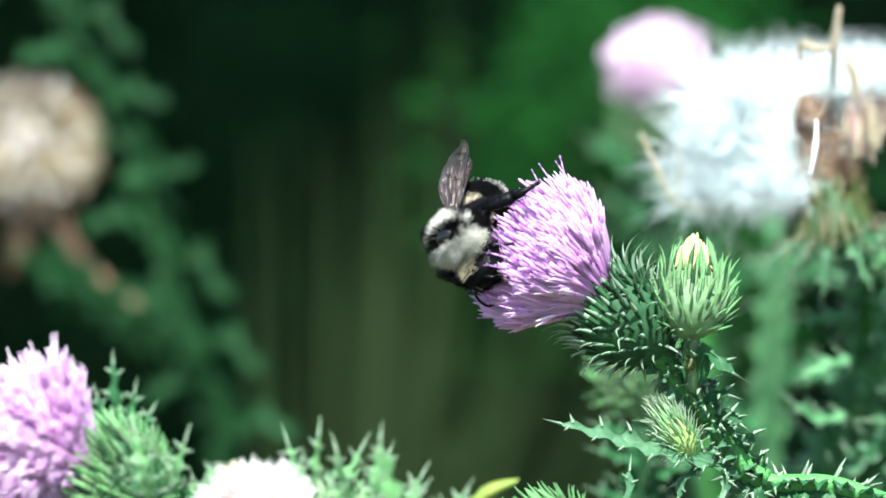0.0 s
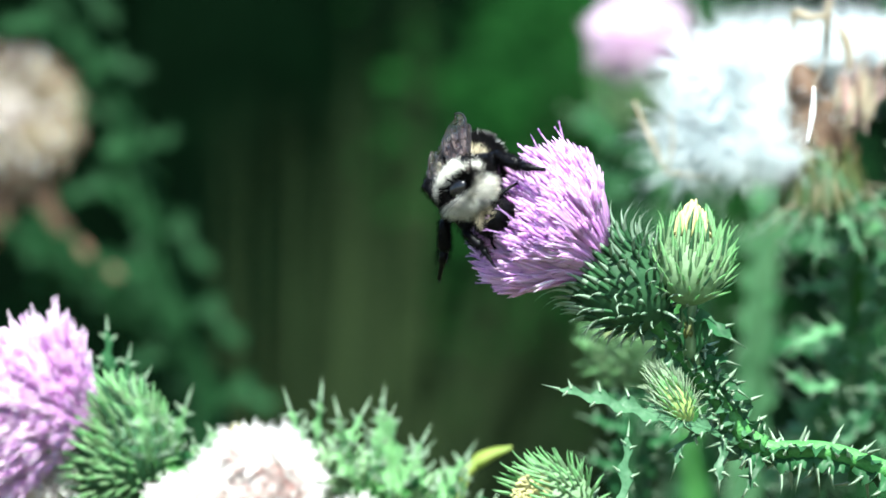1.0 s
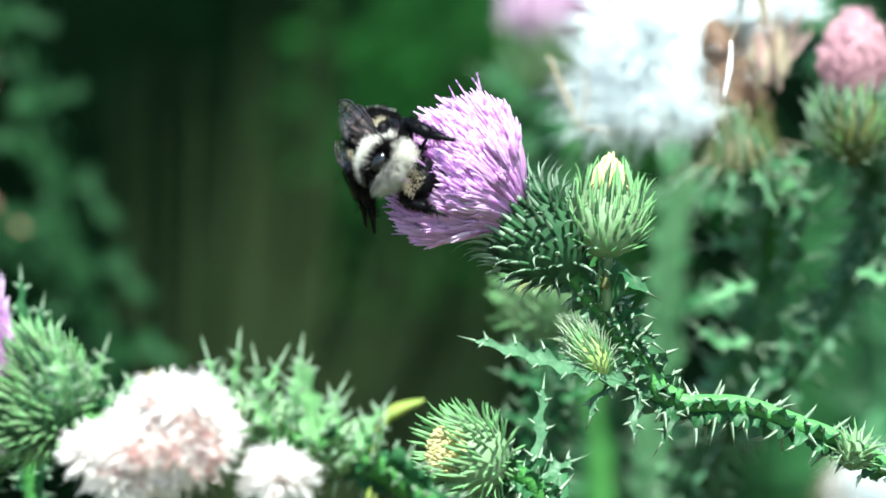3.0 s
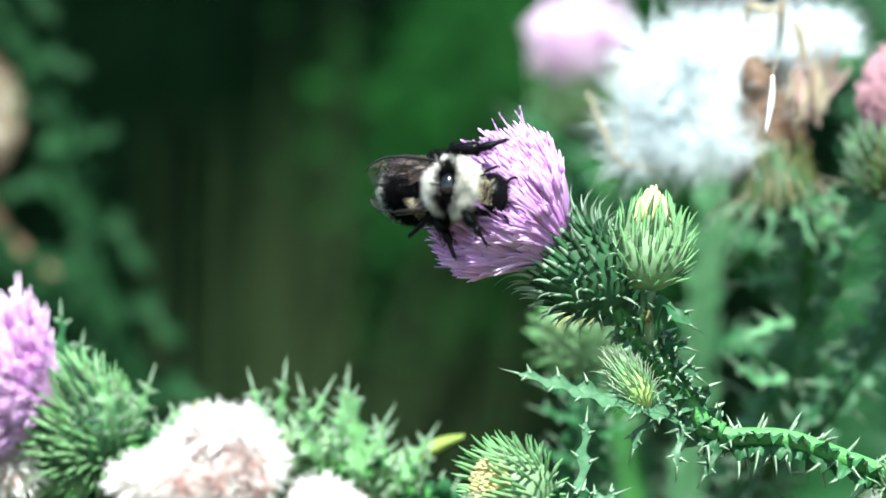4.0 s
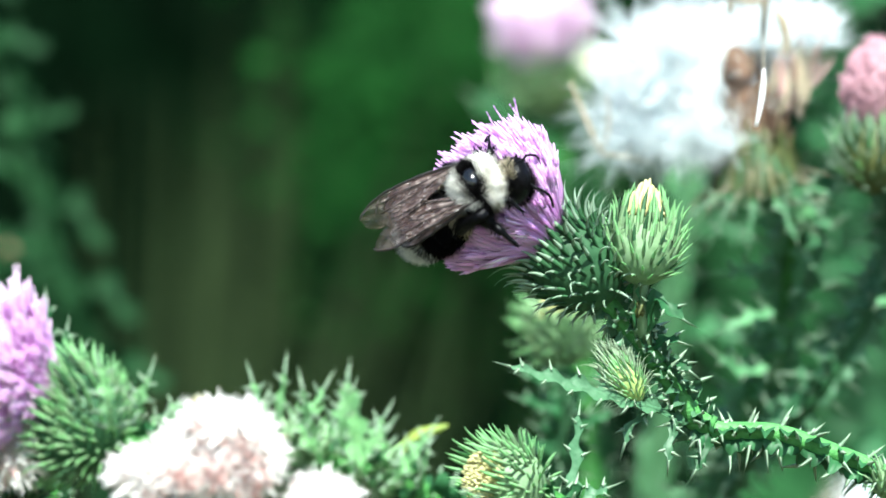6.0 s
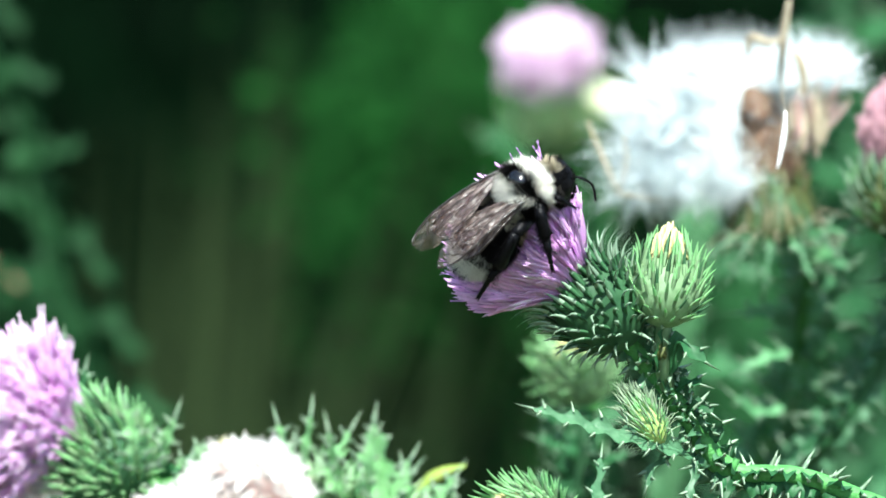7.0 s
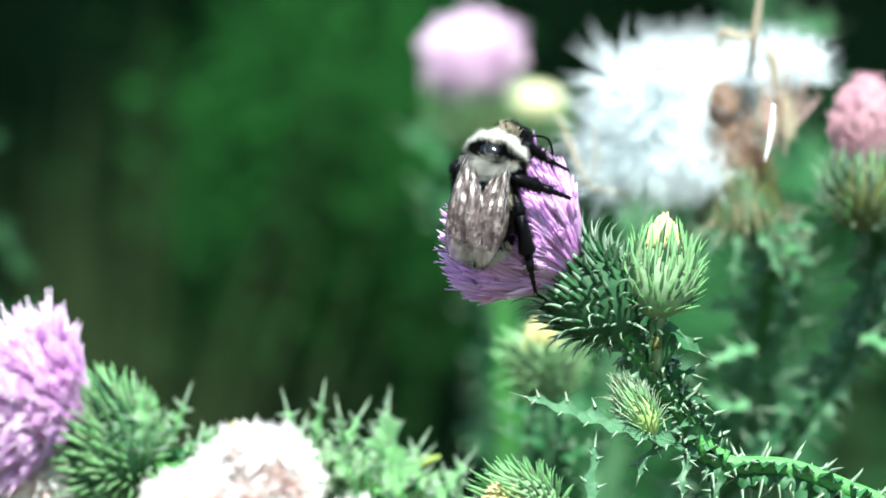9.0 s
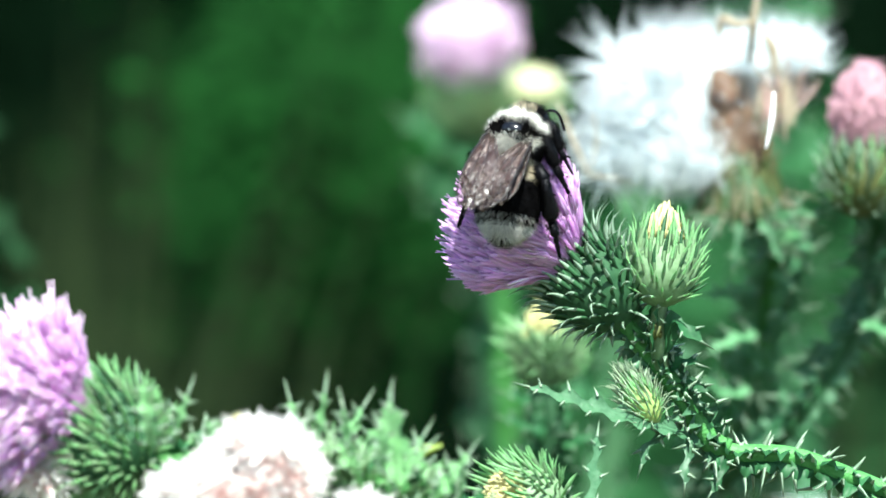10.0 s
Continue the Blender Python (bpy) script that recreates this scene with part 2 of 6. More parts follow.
LIT_HAZE_WEED = material("lit_weed_haze_green", (0.01012, 0.0486, 0.0133), (0.02392, 0.081, 0.0285), 0.8, 60, thin=0.2, spread=0.3, spec=0.05)
# Dim olive: dead grass with the thicket's shade painted in.
SHADED_STALK = material("shaded_dead_stalk_olive", (0.0155, 0.030, 0.0110), (0.026, 0.041, 0.0160), 0.9, 20, spread=0.25, spec=0.05)
SOIL = material("weedy_soil", (0.05, 0.06, 0.025), (0.10, 0.085, 0.05), 0.95, 6, bump=0.5)
GRASS = material("meadow_grass", (0.05, 0.12, 0.025), (0.10, 0.16, 0.05), 0.7, 8, thin=0.2, spread=0.4)
BLADE = material("grass_blade", (0.22, 0.36, 0.05), (0.34, 0.38, 0.10), 0.5, 200, thin=0.35)

# ---- shapes ----


def frame_of(axis, hint=Vector((0.3, -0.9, 0.2))):
    """A turn whose z axis runs along the given way."""
    z = Vector(axis).normalized()
    x = hint - z * hint.dot(z)
    if x.length < 1e-4:
        x = Vector((1, 0, 0)) - z * z.x
    x.normalize()
    return Matrix((x, z.cross(x), z)).transposed()


def curve(points, n):
    """n + 1 points along a smooth line through the given ones."""
    p = [Vector(q) for q in points]
    out = []
    for i in range(n + 1):
        s = i / n * (len(p) - 1)
        k = min(int(s), len(p) - 2)
        u = s - k
        a, b, c, d = p[max(k - 1, 0)], p[k], p[k + 1], p[min(k + 2, len(p) - 1)]
        out.append(0.5 * (2 * b + (c - a) * u + (2 * a - 5 * b + 4 * c - d) * u * u + (3 * b - 3 * c + d - a) * u ** 3))
    return out


class Shape:
    """Collects vertices and faces (in metres) for one mesh."""

    def __init__(self, *mats):
        self.v, self.f, self.k, self.mats = [], [], [], mats

    def add(self, verts, faces, mat=0):
        o = len(self.v)
        self.v += [tuple(q) for q in verts]
        self.f += [tuple(i + o for i in q) for q in faces]
        self.k += [mat] * len(faces)

    def tube(self, pts, radii, n=6, mat=0):
        pts = [Vector(p) for p in pts]
        if not hasattr(radii, "__len__"):
            radii = [radii] * len(pts)
        verts, faces, side = [], [], None
        for i, p in enumerate(pts):
            way = (pts[min(i + 1, len(pts) - 1)] - pts[max(i - 1, 0)]).normalized()
            if side is None:
                side = frame_of(way).col[0].copy()
            side = (side - way * side.dot(way)).normalized()
            up = way.cross(side)
            verts += [p + (side * math.cos(a) + up * math.sin(a)) * radii[i] for a in (2 * math.pi * j / n for j in range(n))]
        for i in range(len(pts) - 1):
            for j in range(n):
                k = (j + 1) % n
                faces.append((i * n + j, i * n + k, (i + 1) * n + k, (i + 1) * n + j))
        e = (len(pts) - 1) * n
        faces += [tuple(range(n))[::-1], tuple(range(e, e + n))]
        self.add(verts, faces, mat)

    def spike(self, base, way, length, r, mat=0, bend=None):
        way = Vector(way).normalized()
        m = frame_of(way)
        a, b = m.col[0], m.col[1]
        base = Vector(base)
        tip = base + way * length
        ring = [base + (a * math.cos(q) + b * math.sin(q)) * r for q in (0, 2.094, 4.189)]
        if bend is None:
            self.add(ring + [tip], [(0, 1, 3), (1, 2, 3), (2, 0, 3)], mat)
        else:
            mid = base + way * length * 0.55
            tip = tip + Vector(bend) * length
            ring2 = [mid + Vector(bend) * length * 0.25 + (a * math.cos(q) + b * math.sin(q)) * r * 0.52 for q in (0, 2.094, 4.189)]
            self.add(ring + ring2 + [tip], [(0, 1, 4, 3), (1, 2, 5, 4), (2, 0, 3, 5), (3, 4, 6), (4, 5, 6), (5, 3, 6)], mat)

    def ball(self, centre, turn, radii, nu=20, nv=12, mat=0, shape=None):
        """An ellipsoid about the z axis of a turn; shape(s) scales its girth from bottom (0) to top (1)."""
        verts, faces = [], []
        for j in range(nv + 1):
            th = math.pi * j / nv
            g = shape(j / nv) if shape else 1.0
            for i in range(nu):
                a = 2 * math.pi * i / nu
                verts.append(Vector(centre) + turn @ Vector((radii[0] * math.sin(th) * math.cos(a) * g, radii[1] * math.sin(th) * math.sin(a) * g, -radii[2] * math.cos(th))))
        for j in range(nv):
            for i in range(nu):
                k = (i + 1) % nu
                faces.append((j * nu + i, j * nu + k, (j + 1) * nu + k, (j + 1) * nu + i))
        self.add(verts, faces, mat)

    def mesh(self, name, smooth=True):
        me = bpy.data.meshes.new(name)
        me.from_pydata(self.v, [], self.f)
        for m in self.mats:
            me.materials.append(m)
        me.polygons.foreach_set("material_index", self.k)
        me.polygons.foreach_set("use_smooth", [smooth] * len(self.f))
        me.validate()
        me.update()
        return me


def thing(name, place, label, category, group="", kind=""):
    ob = new(name)
    ob.empty_display_size = 0.01
    ob.location = place
    return tagged(ob, label, category, group, kind)


def part(name, data, parent, label="", at=None):
    """A mesh (or Shape, in world metres) under a thing or a part."""
    me = data.mesh(name) if isinstance(data, Shape) else data
    ob = new(name, me)
    ob.parent = parent
    top = parent
    while top.parent:
        top = top.parent
    if parent == top:
        ob.matrix_basis = Matrix.Translation(-top.location) @ (at or Matrix())
    else:
        ob.matrix_basis = at or Matrix()
    return tagged(ob, label)


rng = random.Random(7)


def jitter(s):
    return Vector((rng.uniform(-s, s), rng.uniform(-s, s), rng.uniform(-s, s)))


# ---- thistle pieces: meshes shared by all heads (unit: one floret or bract along +z) ----


def floret_mesh(k, tip, bow=None, mats=None, fine=1.0, style=0.26):
    """A slender tube that opens into four strap lobes with a style; base at the origin, along +z, bowed by bow towards +x."""
    r = random.Random(k)
    s = Shape(*(mats or (PINK, tip, VIOLET)))
    if bow is None:
        bow = 0.10 + 0.24 * r.random()
    wob = r.uniform(-0.05, 0.05)
    at = lambda u: Vector((bow * u * u, wob * math.sin(3 * u), u))
    s.tube([at(u) for u in (0, 0.3, 0.5, 0.64)], [r0 * fine for r0 in (0.018, 0.019, 0.024, 0.027)], 5, 0)
    for j in range(4):
        a = 6.283 * (j + r.random() * 0.7) / 4
        out = Vector((math.cos(a), math.sin(a), 0))
        reach = r.uniform(0.90, 1.0)
        splay = r.uniform(0.012, 0.050)
        s.tube([at(0.60) + out * 0.012 * fine, at(0.76) + out * (0.016 * fine + splay * 0.35), at(0.90) + out * splay, at(reach) + out * splay * r.uniform(0.8, 1.5)],
               [0.017 * fine, 0.019 * fine, 0.015 * fine, 0.004], 4, 1 if j % 2 else 0)
    e = at(0.66 + style) + jitter(0.012)
    s.tube([at(0.64), at(0.66 + style * 0.5), e], [0.010, 0.009, 0.007], 4, 2)
    for sg in (1, -1):
        s.tube([e, e + Vector((bow * 0.10, sg * 0.020, 0.05))], [0.006, 0.003], 3, 2)
    return s.mesh("floret")


def bract_mesh(k, body, recurve, wide=0.105, tip=None):
    """A keeled scale that narrows to a curling spine; base at the origin, along +z, its outer face to +x."""
    r = random.Random(k)
    s = Shape(body, tip or BRACT_TIP)
    n = 5
    verts, faces = [], []
    for i in range(n + 1):
        u = i / n
        x = recurve * u * u + 0.05 * math.sin(3 * u)
        w = wide * (1 - u) ** 0.75 * (1.0 + 0.9 * u) + 0.012
        c = Vector((x, r.uniform(-0.01, 0.01), u * 0.62 - recurve * 0.2 * u ** 3))
        verts += [c + Vector((-0.04, -w, 0)), c + Vector((0.06 * (1 - u) + 0.02, 0, 0)), c + Vector((-0.04, w, 0)), c + Vector((-0.06, 0, 0))]
    for i in range(n):
        for j in range(4):
            q = (j + 1) % 4
            faces.append((i * 4 + j, i * 4 + q, i * 4 + 4 + q, i * 4 + 4 + j))
    s.add(verts, faces, 0)
    end = Vector((recurve, 0, 0.62 - recurve * 0.2))
    sw = r.uniform(-0.05, 0.05)
    s.tube([end - Vector((recurve * 0.20, 0, 0.08)), end + Vector((recurve * 0.16, sw, 0.03)), end + Vector((recurve * 0.52, sw * 2, 0.13)),
            end + Vector((recurve * 0.72, sw * 3, 0.27))], [0.034, 0.030, 0.020, 0.003], 5, 1)
    return s.mesh("bract")


def strap_mesh(k, mats, flare, wide=0.052):
    """A long narrow bract that lies close at its foot, arches outwards and ends in a thin bent point; along +z, outwards +x."""
    r = random.Random(70 + k)
    s = Shape(*mats)
    n, cut = 8, 3 + k % 2
    bend, side = flare * r.uniform(0.8, 1.25), r.uniform(-0.10, 0.10)
    rows = []
    for i in range(n + 1):
        u = i / n
        w = wide * (0.75 + 0.5 * math.sin(2.6 * u)) * (1 - u ** 2.2) + 0.006
        c = Vector((bend * u ** 2.4 + 0.03 * math.sin(3 * u), side * u * u, u - 0.30 * bend * u ** 4))
        rows.append([c + Vector((-0.02, -w, 0)), c + Vector((w * 0.75, 0, 0)), c + Vector((-0.02, w, 0)), c + Vector((-w * 0.5 - 0.01, 0, 0))])
    for a, b, mat in ((0, cut, 0), (cut, n, 1)):
        verts = [v for row in rows[a:b + 1] for v in row]
        faces = [(i * 4 + j, i * 4 + (j + 1) % 4, i * 4 + 4 + (j + 1) % 4, i * 4 + 4 + j) for i in range(b - a) for j in range(4)]
        s.add(verts, faces, mat)
    return s.mesh("bract")


FLORETS = [floret_mesh(k, PALE, -0.10 - 0.06 * k, fine=1.05) for k in range(6)]
OUTER_FLORETS = [floret_mesh(20 + k, RIM, mats=(PINK, RIM, RIM), bow=0.02 + 0.06 * k, fine=1.1, style=0.20) for k in range(4)]
STRAY_FLORETS = [floret_mesh(30 + k, PALE, 0.10 - 0.16 * k, mats=(PINK, VIOLET, VIOLET), fine=0.7, style=0.42) for k in range(3)]
DUSKY_FLORETS = [floret_mesh(k, PALE, -0.10, mats=(DUSKY, DUSKY, DUSKY), fine=0.62, style=0.2) for k in range(4)]
PALE_PINK_FLORETS = [floret_mesh(k, PALE, mats=(LIT_PINK, LIT_PINK, PINK)) for k in range(4)]
SOFT_FLORETS = [floret_mesh(k, PALE, mats=(LIT_PINK, LIT_PINK, PINK) if k else (PINK, LIT_PINK, VIOLET), fine=0.6, style=0.18) for k in range(4)]
BRACTS = [bract_mesh(k, BRACT, 0.30 + 0.06 * k, 0.155) for k in range(5)]
YOUNG = [bract_mesh(k, BUD_AND_LIT_BRACT, 0.08 + 0.07 * k, 0.105, LEAF_LIGHT) for k in range(4)]
STRAPS = [strap_mesh(k, (BRACT, BRACT_TIP), 0.20 + 0.13 * k, 0.075) for k in range(5)]
YOUNG_AND_LIT_STRAPS = [strap_mesh(10 + k, (BUD_AND_LIT_BRACT, LEAF_LIGHT) if k < 4 else (BUD_AND_LIT_BRACT, BRACT), 0.07 + 0.08 * (k % 4), 0.060) for k in range(5)]
BRISTLES = [strap_mesh(20 + k, (LEAF_LIGHT, PALE_HAIR), 0.10 + 0.14 * k, 0.034) for k in range(4)]
DRIED = [bract_mesh(k, OLIVE, 0.00 + 0.04 * k, 0.06, DRY) for k in range(4)]


def place(me, base, way, out, size, parent, name):
    """A piece with its +z along way and its +x towards out."""
    z = Vector(way).normalized()
    x = Vector(out) - z * z.dot(Vector(out))
    if x.length < 1e-5:
        x = frame_of(z).col[0].copy()
    x.normalize()
    m = Matrix((x, z.cross(x), z)).transposed().to_4x4()
    m.translation = base
    ob = new(name, me)
    ob.parent = parent
    ob.matrix_basis = m @ Matrix.Scale(size, 4)
    return ob


def join_in(shape, me, base, way, out, size, mat_of):
    """The same piece written into a joined shape."""
    z = Vector(way).normalized()
    x = Vector(out) - z * z.dot(Vector(out))
    if x.length < 1e-5:
        x = frame_of(z).col[0].copy()
    x.normalize()
    m = Matrix((x, z.cross(x), z)).transposed() * size
    o = len(shape.v)
    shape.v += [tuple(m @ q.co + base) for q in me.vertices]
    for p in me.polygons:
        shape.f.append(tuple(i + o for i in p.vertices))
        shape.k.append(mat_of[p.material_index])


# axial height and girth of the dome of florets over the mouth, in metres
DOME = ((0.0006, 0.0044), (0.0030, 0.0067), (0.0056, 0.0082), (0.0080, 0.0081), (0.0101, 0.0063), (0.0116, 0.0035), (0.0120, 0.0006))
TALL = ((0.0010, 0.0040), (0.0030, 0.0049), (0.0052, 0.0051), (0.0074, 0.0046), (0.0092, 0.0033), (0.0101, 0.0015), (0.0103, 0.0003))
FAN = ((0.0030, 0.0064), (0.0048, 0.0083), (0.0066, 0.0087), (0.0084, 0.0077), (0.0101, 0.0057), (0.0113, 0.0033), (0.0119, 0.0006))
PAD = ((0.0, 0.0019), (0.0006, 0.0019), (0.0011, 0.0012), (0.0012, 0.0002))
TIP = ((0.0000, 0.0012), (0.0006, 0.0012), (0.0014, 0.0009), (0.0020, 0.0004), (0.0022, 0.0001))


def along_profile(prof, s):
    """A point at the share s of the area that the profile sweeps."""
    area = [0.0]
    for (h0, g0), (h1, g1) in zip(prof, prof[1:]):
        area.append(area[-1] + (g0 + g1) * math.hypot(h1 - h0, g1 - g0))
    want = s * area[-1]
    for k in range(len(prof) - 1):
        if want <= area[k + 1] or k == len(prof) - 2:
            u = (want - area[k]) / (area[k + 1] - area[k])
            return prof[k][0] + (prof[k + 1][0] - prof[k][0]) * u, prof[k][1] + (prof[k + 1][1] - prof[k][1]) * u


def head(plant, centre, axis, radius, height, bracts, bract_size, florets=0, dome=1.0, profile=None, flower_axis=None, fmeshes=None,
         bmeshes=None, label="", body=None, loose=True, lean=0.55, name="involucre", strays=False, rim=0.80, hug=False):
    """A thistle head: an egg of bracts and, above it, a dome of florets. centre: of the egg; axis: to its mouth."""
    turn = frame_of(axis)
    ax = turn.col[2].copy()
    egg = Shape(body or BRACT)
    egg.ball(centre, turn, (radius, radius, height), 24, 14, 0, lambda s: 1.0 - 0.16 * max(0, s - 0.6) / 0.4)
    inv = part(name, egg, plant, label)
    bmeshes = bmeshes or BRACTS
    fused = None if loose else Shape(*bmeshes[0].materials)
    for i in range(bracts):
        s = (i + 0.5) / bracts
        th = math.acos(1 - 2 * (0.06 + 0.80 * s)) 
        a = i * 2.39996 + rng.uniform(-0.06, 0.06)
        d = Vector((math.sin(th) * math.cos(a), math.sin(th) * math.sin(a), -math.cos(th)))
        base = centre + turn @ Vector((d.x * radius, d.y * radius, d.z * height)) * 0.97
        outw = turn @ Vector((math.cos(a), math.sin(a), 0))
        nrm = turn @ d
        way = ax * (1 - lean * 0.4) + nrm * lean * (0.85 + 0.3 * rng.random()) + jitter(0.06)
        if hug:
            along = ax - nrm * ax.dot(nrm)
            way = along.normalized() * (1 - lean) + nrm * lean * rng.uniform(0.7, 1.2) + ax * 0.12 + jitter(0.08)
            outw = nrm
        size = bract_size * (0.75 + 0.5 * s) * rng.uniform(0.9, 1.12)
        me = bmeshes[rng.randrange(len(bmeshes))]
        if loose:
            place(me, base, way, outw, size, inv, "bract")
        else:
            join_in(fused, me, base, way, outw, size, (0, 1))
    if fused:
        tagged(part("bract", fused, plant), kind="stuff")
    if florets:
        fmeshes = fmeshes or FLORETS
        mouth = centre + ax * height * rim
        fused = None if loose and florets <= 300 else Shape(*fmeshes[0].materials)
        prof = profile or DOME
        if flower_axis:
            turn = frame_of(flower_axis)
            ax = turn.col[2].copy()
        if loose and prof in (DOME, TALL, FAN):
            bed = Shape(fmeshes[0].materials[0])
            rings = [(h * dome * 0.76, g * dome * 0.76) for h, g in prof]
            verts, faces, n = [], [], 26
            for h, g in rings:
                verts += [mouth + ax * h + (turn @ Vector((math.cos(q), math.sin(q), 0))) * g * (0.94 + 0.06 * math.sin(q * 13)) for q in (6.283 * e / n for e in range(n))]
            for e in range(len(rings) - 1):
                for f in range(n):
                    faces.append((e * n + f, e * n + (f + 1) % n, (e + 1) * n + (f + 1) % n, (e + 1) * n + f))
            bed.add(verts, faces)
            part("floret_bed", bed, plant)
        for i in range(florets):
            s = (i + 0.5) / florets
            h, g = along_profile(prof, s ** 0.9)
            a = i * 2.39996 + rng.uniform(-0.2, 0.2)
            rad = turn @ Vector((math.cos(a), math.sin(a), 0))
            if strays:
                k = rng.uniform(0.76, 1.0) if rng.random() < 0.9 else rng.uniform(0.98, 1.05)
            else:
                k = rng.uniform(0.92, 1.06)
            pool = fmeshes
            if strays and s < 0.17:
                pool = OUTER_FLORETS
            elif strays and i % 41 == 0 and s < 0.8:
                pool, k = STRAY_FLORETS, rng.uniform(0.98, 1.07)
            which = rng.randrange(len(pool))
            bow = (0.02 + 0.06 * which if pool is OUTER_FLORETS else 0.10 - 0.16 * which if pool is STRAY_FLORETS else -0.10 - 0.06 * which) if strays else 0.1
            tip = mouth + (ax * h + rad * g) * dome * k
            base = mouth + rad * radius * 0.70 * (1 - s) ** 0.5 - ax * height * 0.22 * (1 - s)
            size = (tip - base).length * 0.96
            way = tip - base + jitter(0.09 * size) - rad * size * bow
            if loose and (not fused or i % 3 == 0):
                place(pool[which], base, way, rad, size, inv, "floret")
            else:
                join_in(fused, pool[which], base, way, rad, size, (0, 1, 2))
        if fused:
            tagged(part("floret", fused, plant), kind="stuff")
    return inv


def spiny_stem(plant, points, r0, r1, wing=0.0017, step=0.0016, rows=4, name="stem", spine=0.0022, label="", body=None, thorn=None, blade=None, ridge=False):
    """A ribbed stem with rows of lobed, spine-edged wings along it; ridge: bare above but for spine tufts, lobes below."""
    n = max(8, int(sum((Vector(points[i + 1]) - Vector(points[i])).length for i in range(len(points) - 1)) / 0.0012))
    pts = curve(points, n)
    st = Shape(body or STEM)
    st.tube(pts, [r0 + (r1 - r0) * i / n for i in range(n + 1)], 9, 0)
    stem = part(name, st, plant, label)
    wg = Shape(blade or WING_AND_SHADED_LEAF, thorn or SPINE)
    turn0 = rng.random() * 6.28
    length = 0.0
    lines = (Vector((0, -0.15, 1)), Vector((0, 0.9, 0.5)), Vector((0, -0.90, 0.10)), Vector((0, -0.60, -0.75)), Vector((0, 0.6, -0.7)))
    if ridge:
        rows = len(lines)
    nxt = [rng.random() * step for _ in range(rows)]
    for i in range(1, n):
        way = (pts[i + 1] - pts[i - 1]).normalized()
        length += (pts[i] - pts[i - 1]).length
        m = frame_of(way)
        for r in range(rows):
            if length < nxt[r]:
                continue
            nxt[r] = length + step * rng.uniform(0.8, 1.3)
            a = turn0 + 6.283 * r / rows + rng.uniform(-0.25, 0.25)
            o = m.col[0] * math.cos(a) + m.col[1] * math.sin(a)
            if ridge:
                o = lines[r] + jitter(0.12)
                o = (o - way * o.dot(way)).normalized()
            side = way.cross(o)
            if ridge and r < 2:
                foot = pts[i] + o * r0 * 0.8
                for q in range(rng.choice((2, 3, 3))):
                    d = o + way * rng.uniform(-0.7, 0.7) + side * rng.uniform(-0.5, 0.5)
                    wg.spike(foot + way * rng.uniform(-0.0002, 0.0002), d, spine * rng.uniform(0.45, 0.9) * (1.0 if q == 0 else 0.5), 0.00030, 1, jitter(0.1))
                continue
            rad = r0 + (r1 - r0) * i / n
            h = wing * rng.uniform(0.6, 1.25)
            half = step * 0.62
            verts, faces = [], []
            prof = (0.15, 0.75, 0.95, 1.0, 0.55, 0.1)
            for j, q in enumerate(prof):
                along = way * half * (j / 2.5 - 1)
                curl = side * h * 0.45 * math.sin(j * 2.1 + i)
                verts += [pts[i] + along + o * rad * 0.8, pts[i] + along * 1.05 + o * (rad + h * q * 0.55) + curl * 0.4 + side * h * 0.25,
                          pts[i] + along * 1.15 + o * (rad + h * q) + curl]
            for j in range(len(prof) - 1):
                faces += [(j * 3, j * 3 + 1, j * 3 + 4, j * 3 + 3), (j * 3 + 1, j * 3 + 2, j * 3 + 5, j * 3 + 4)]
            wg.add(verts, faces, 0)
            for j in (1, 3, 4):
                if rng.random() < (0.95 if j == 3 else 0.40):
                    d = o + way * rng.uniform(-0.5, 0.7) + side * rng.uniform(-0.5, 0.5)
                    wg.spike(Vector(verts[j * 3 + 2]) - d * 0.0002, d, spine * rng.uniform(0.40, 0.85) * (1.2 if j == 3 else 0.6), 0.00026, 1, jitter(0.12))
    tagged(part("stem_wing", wg, plant), kind="stuff")
    return stem


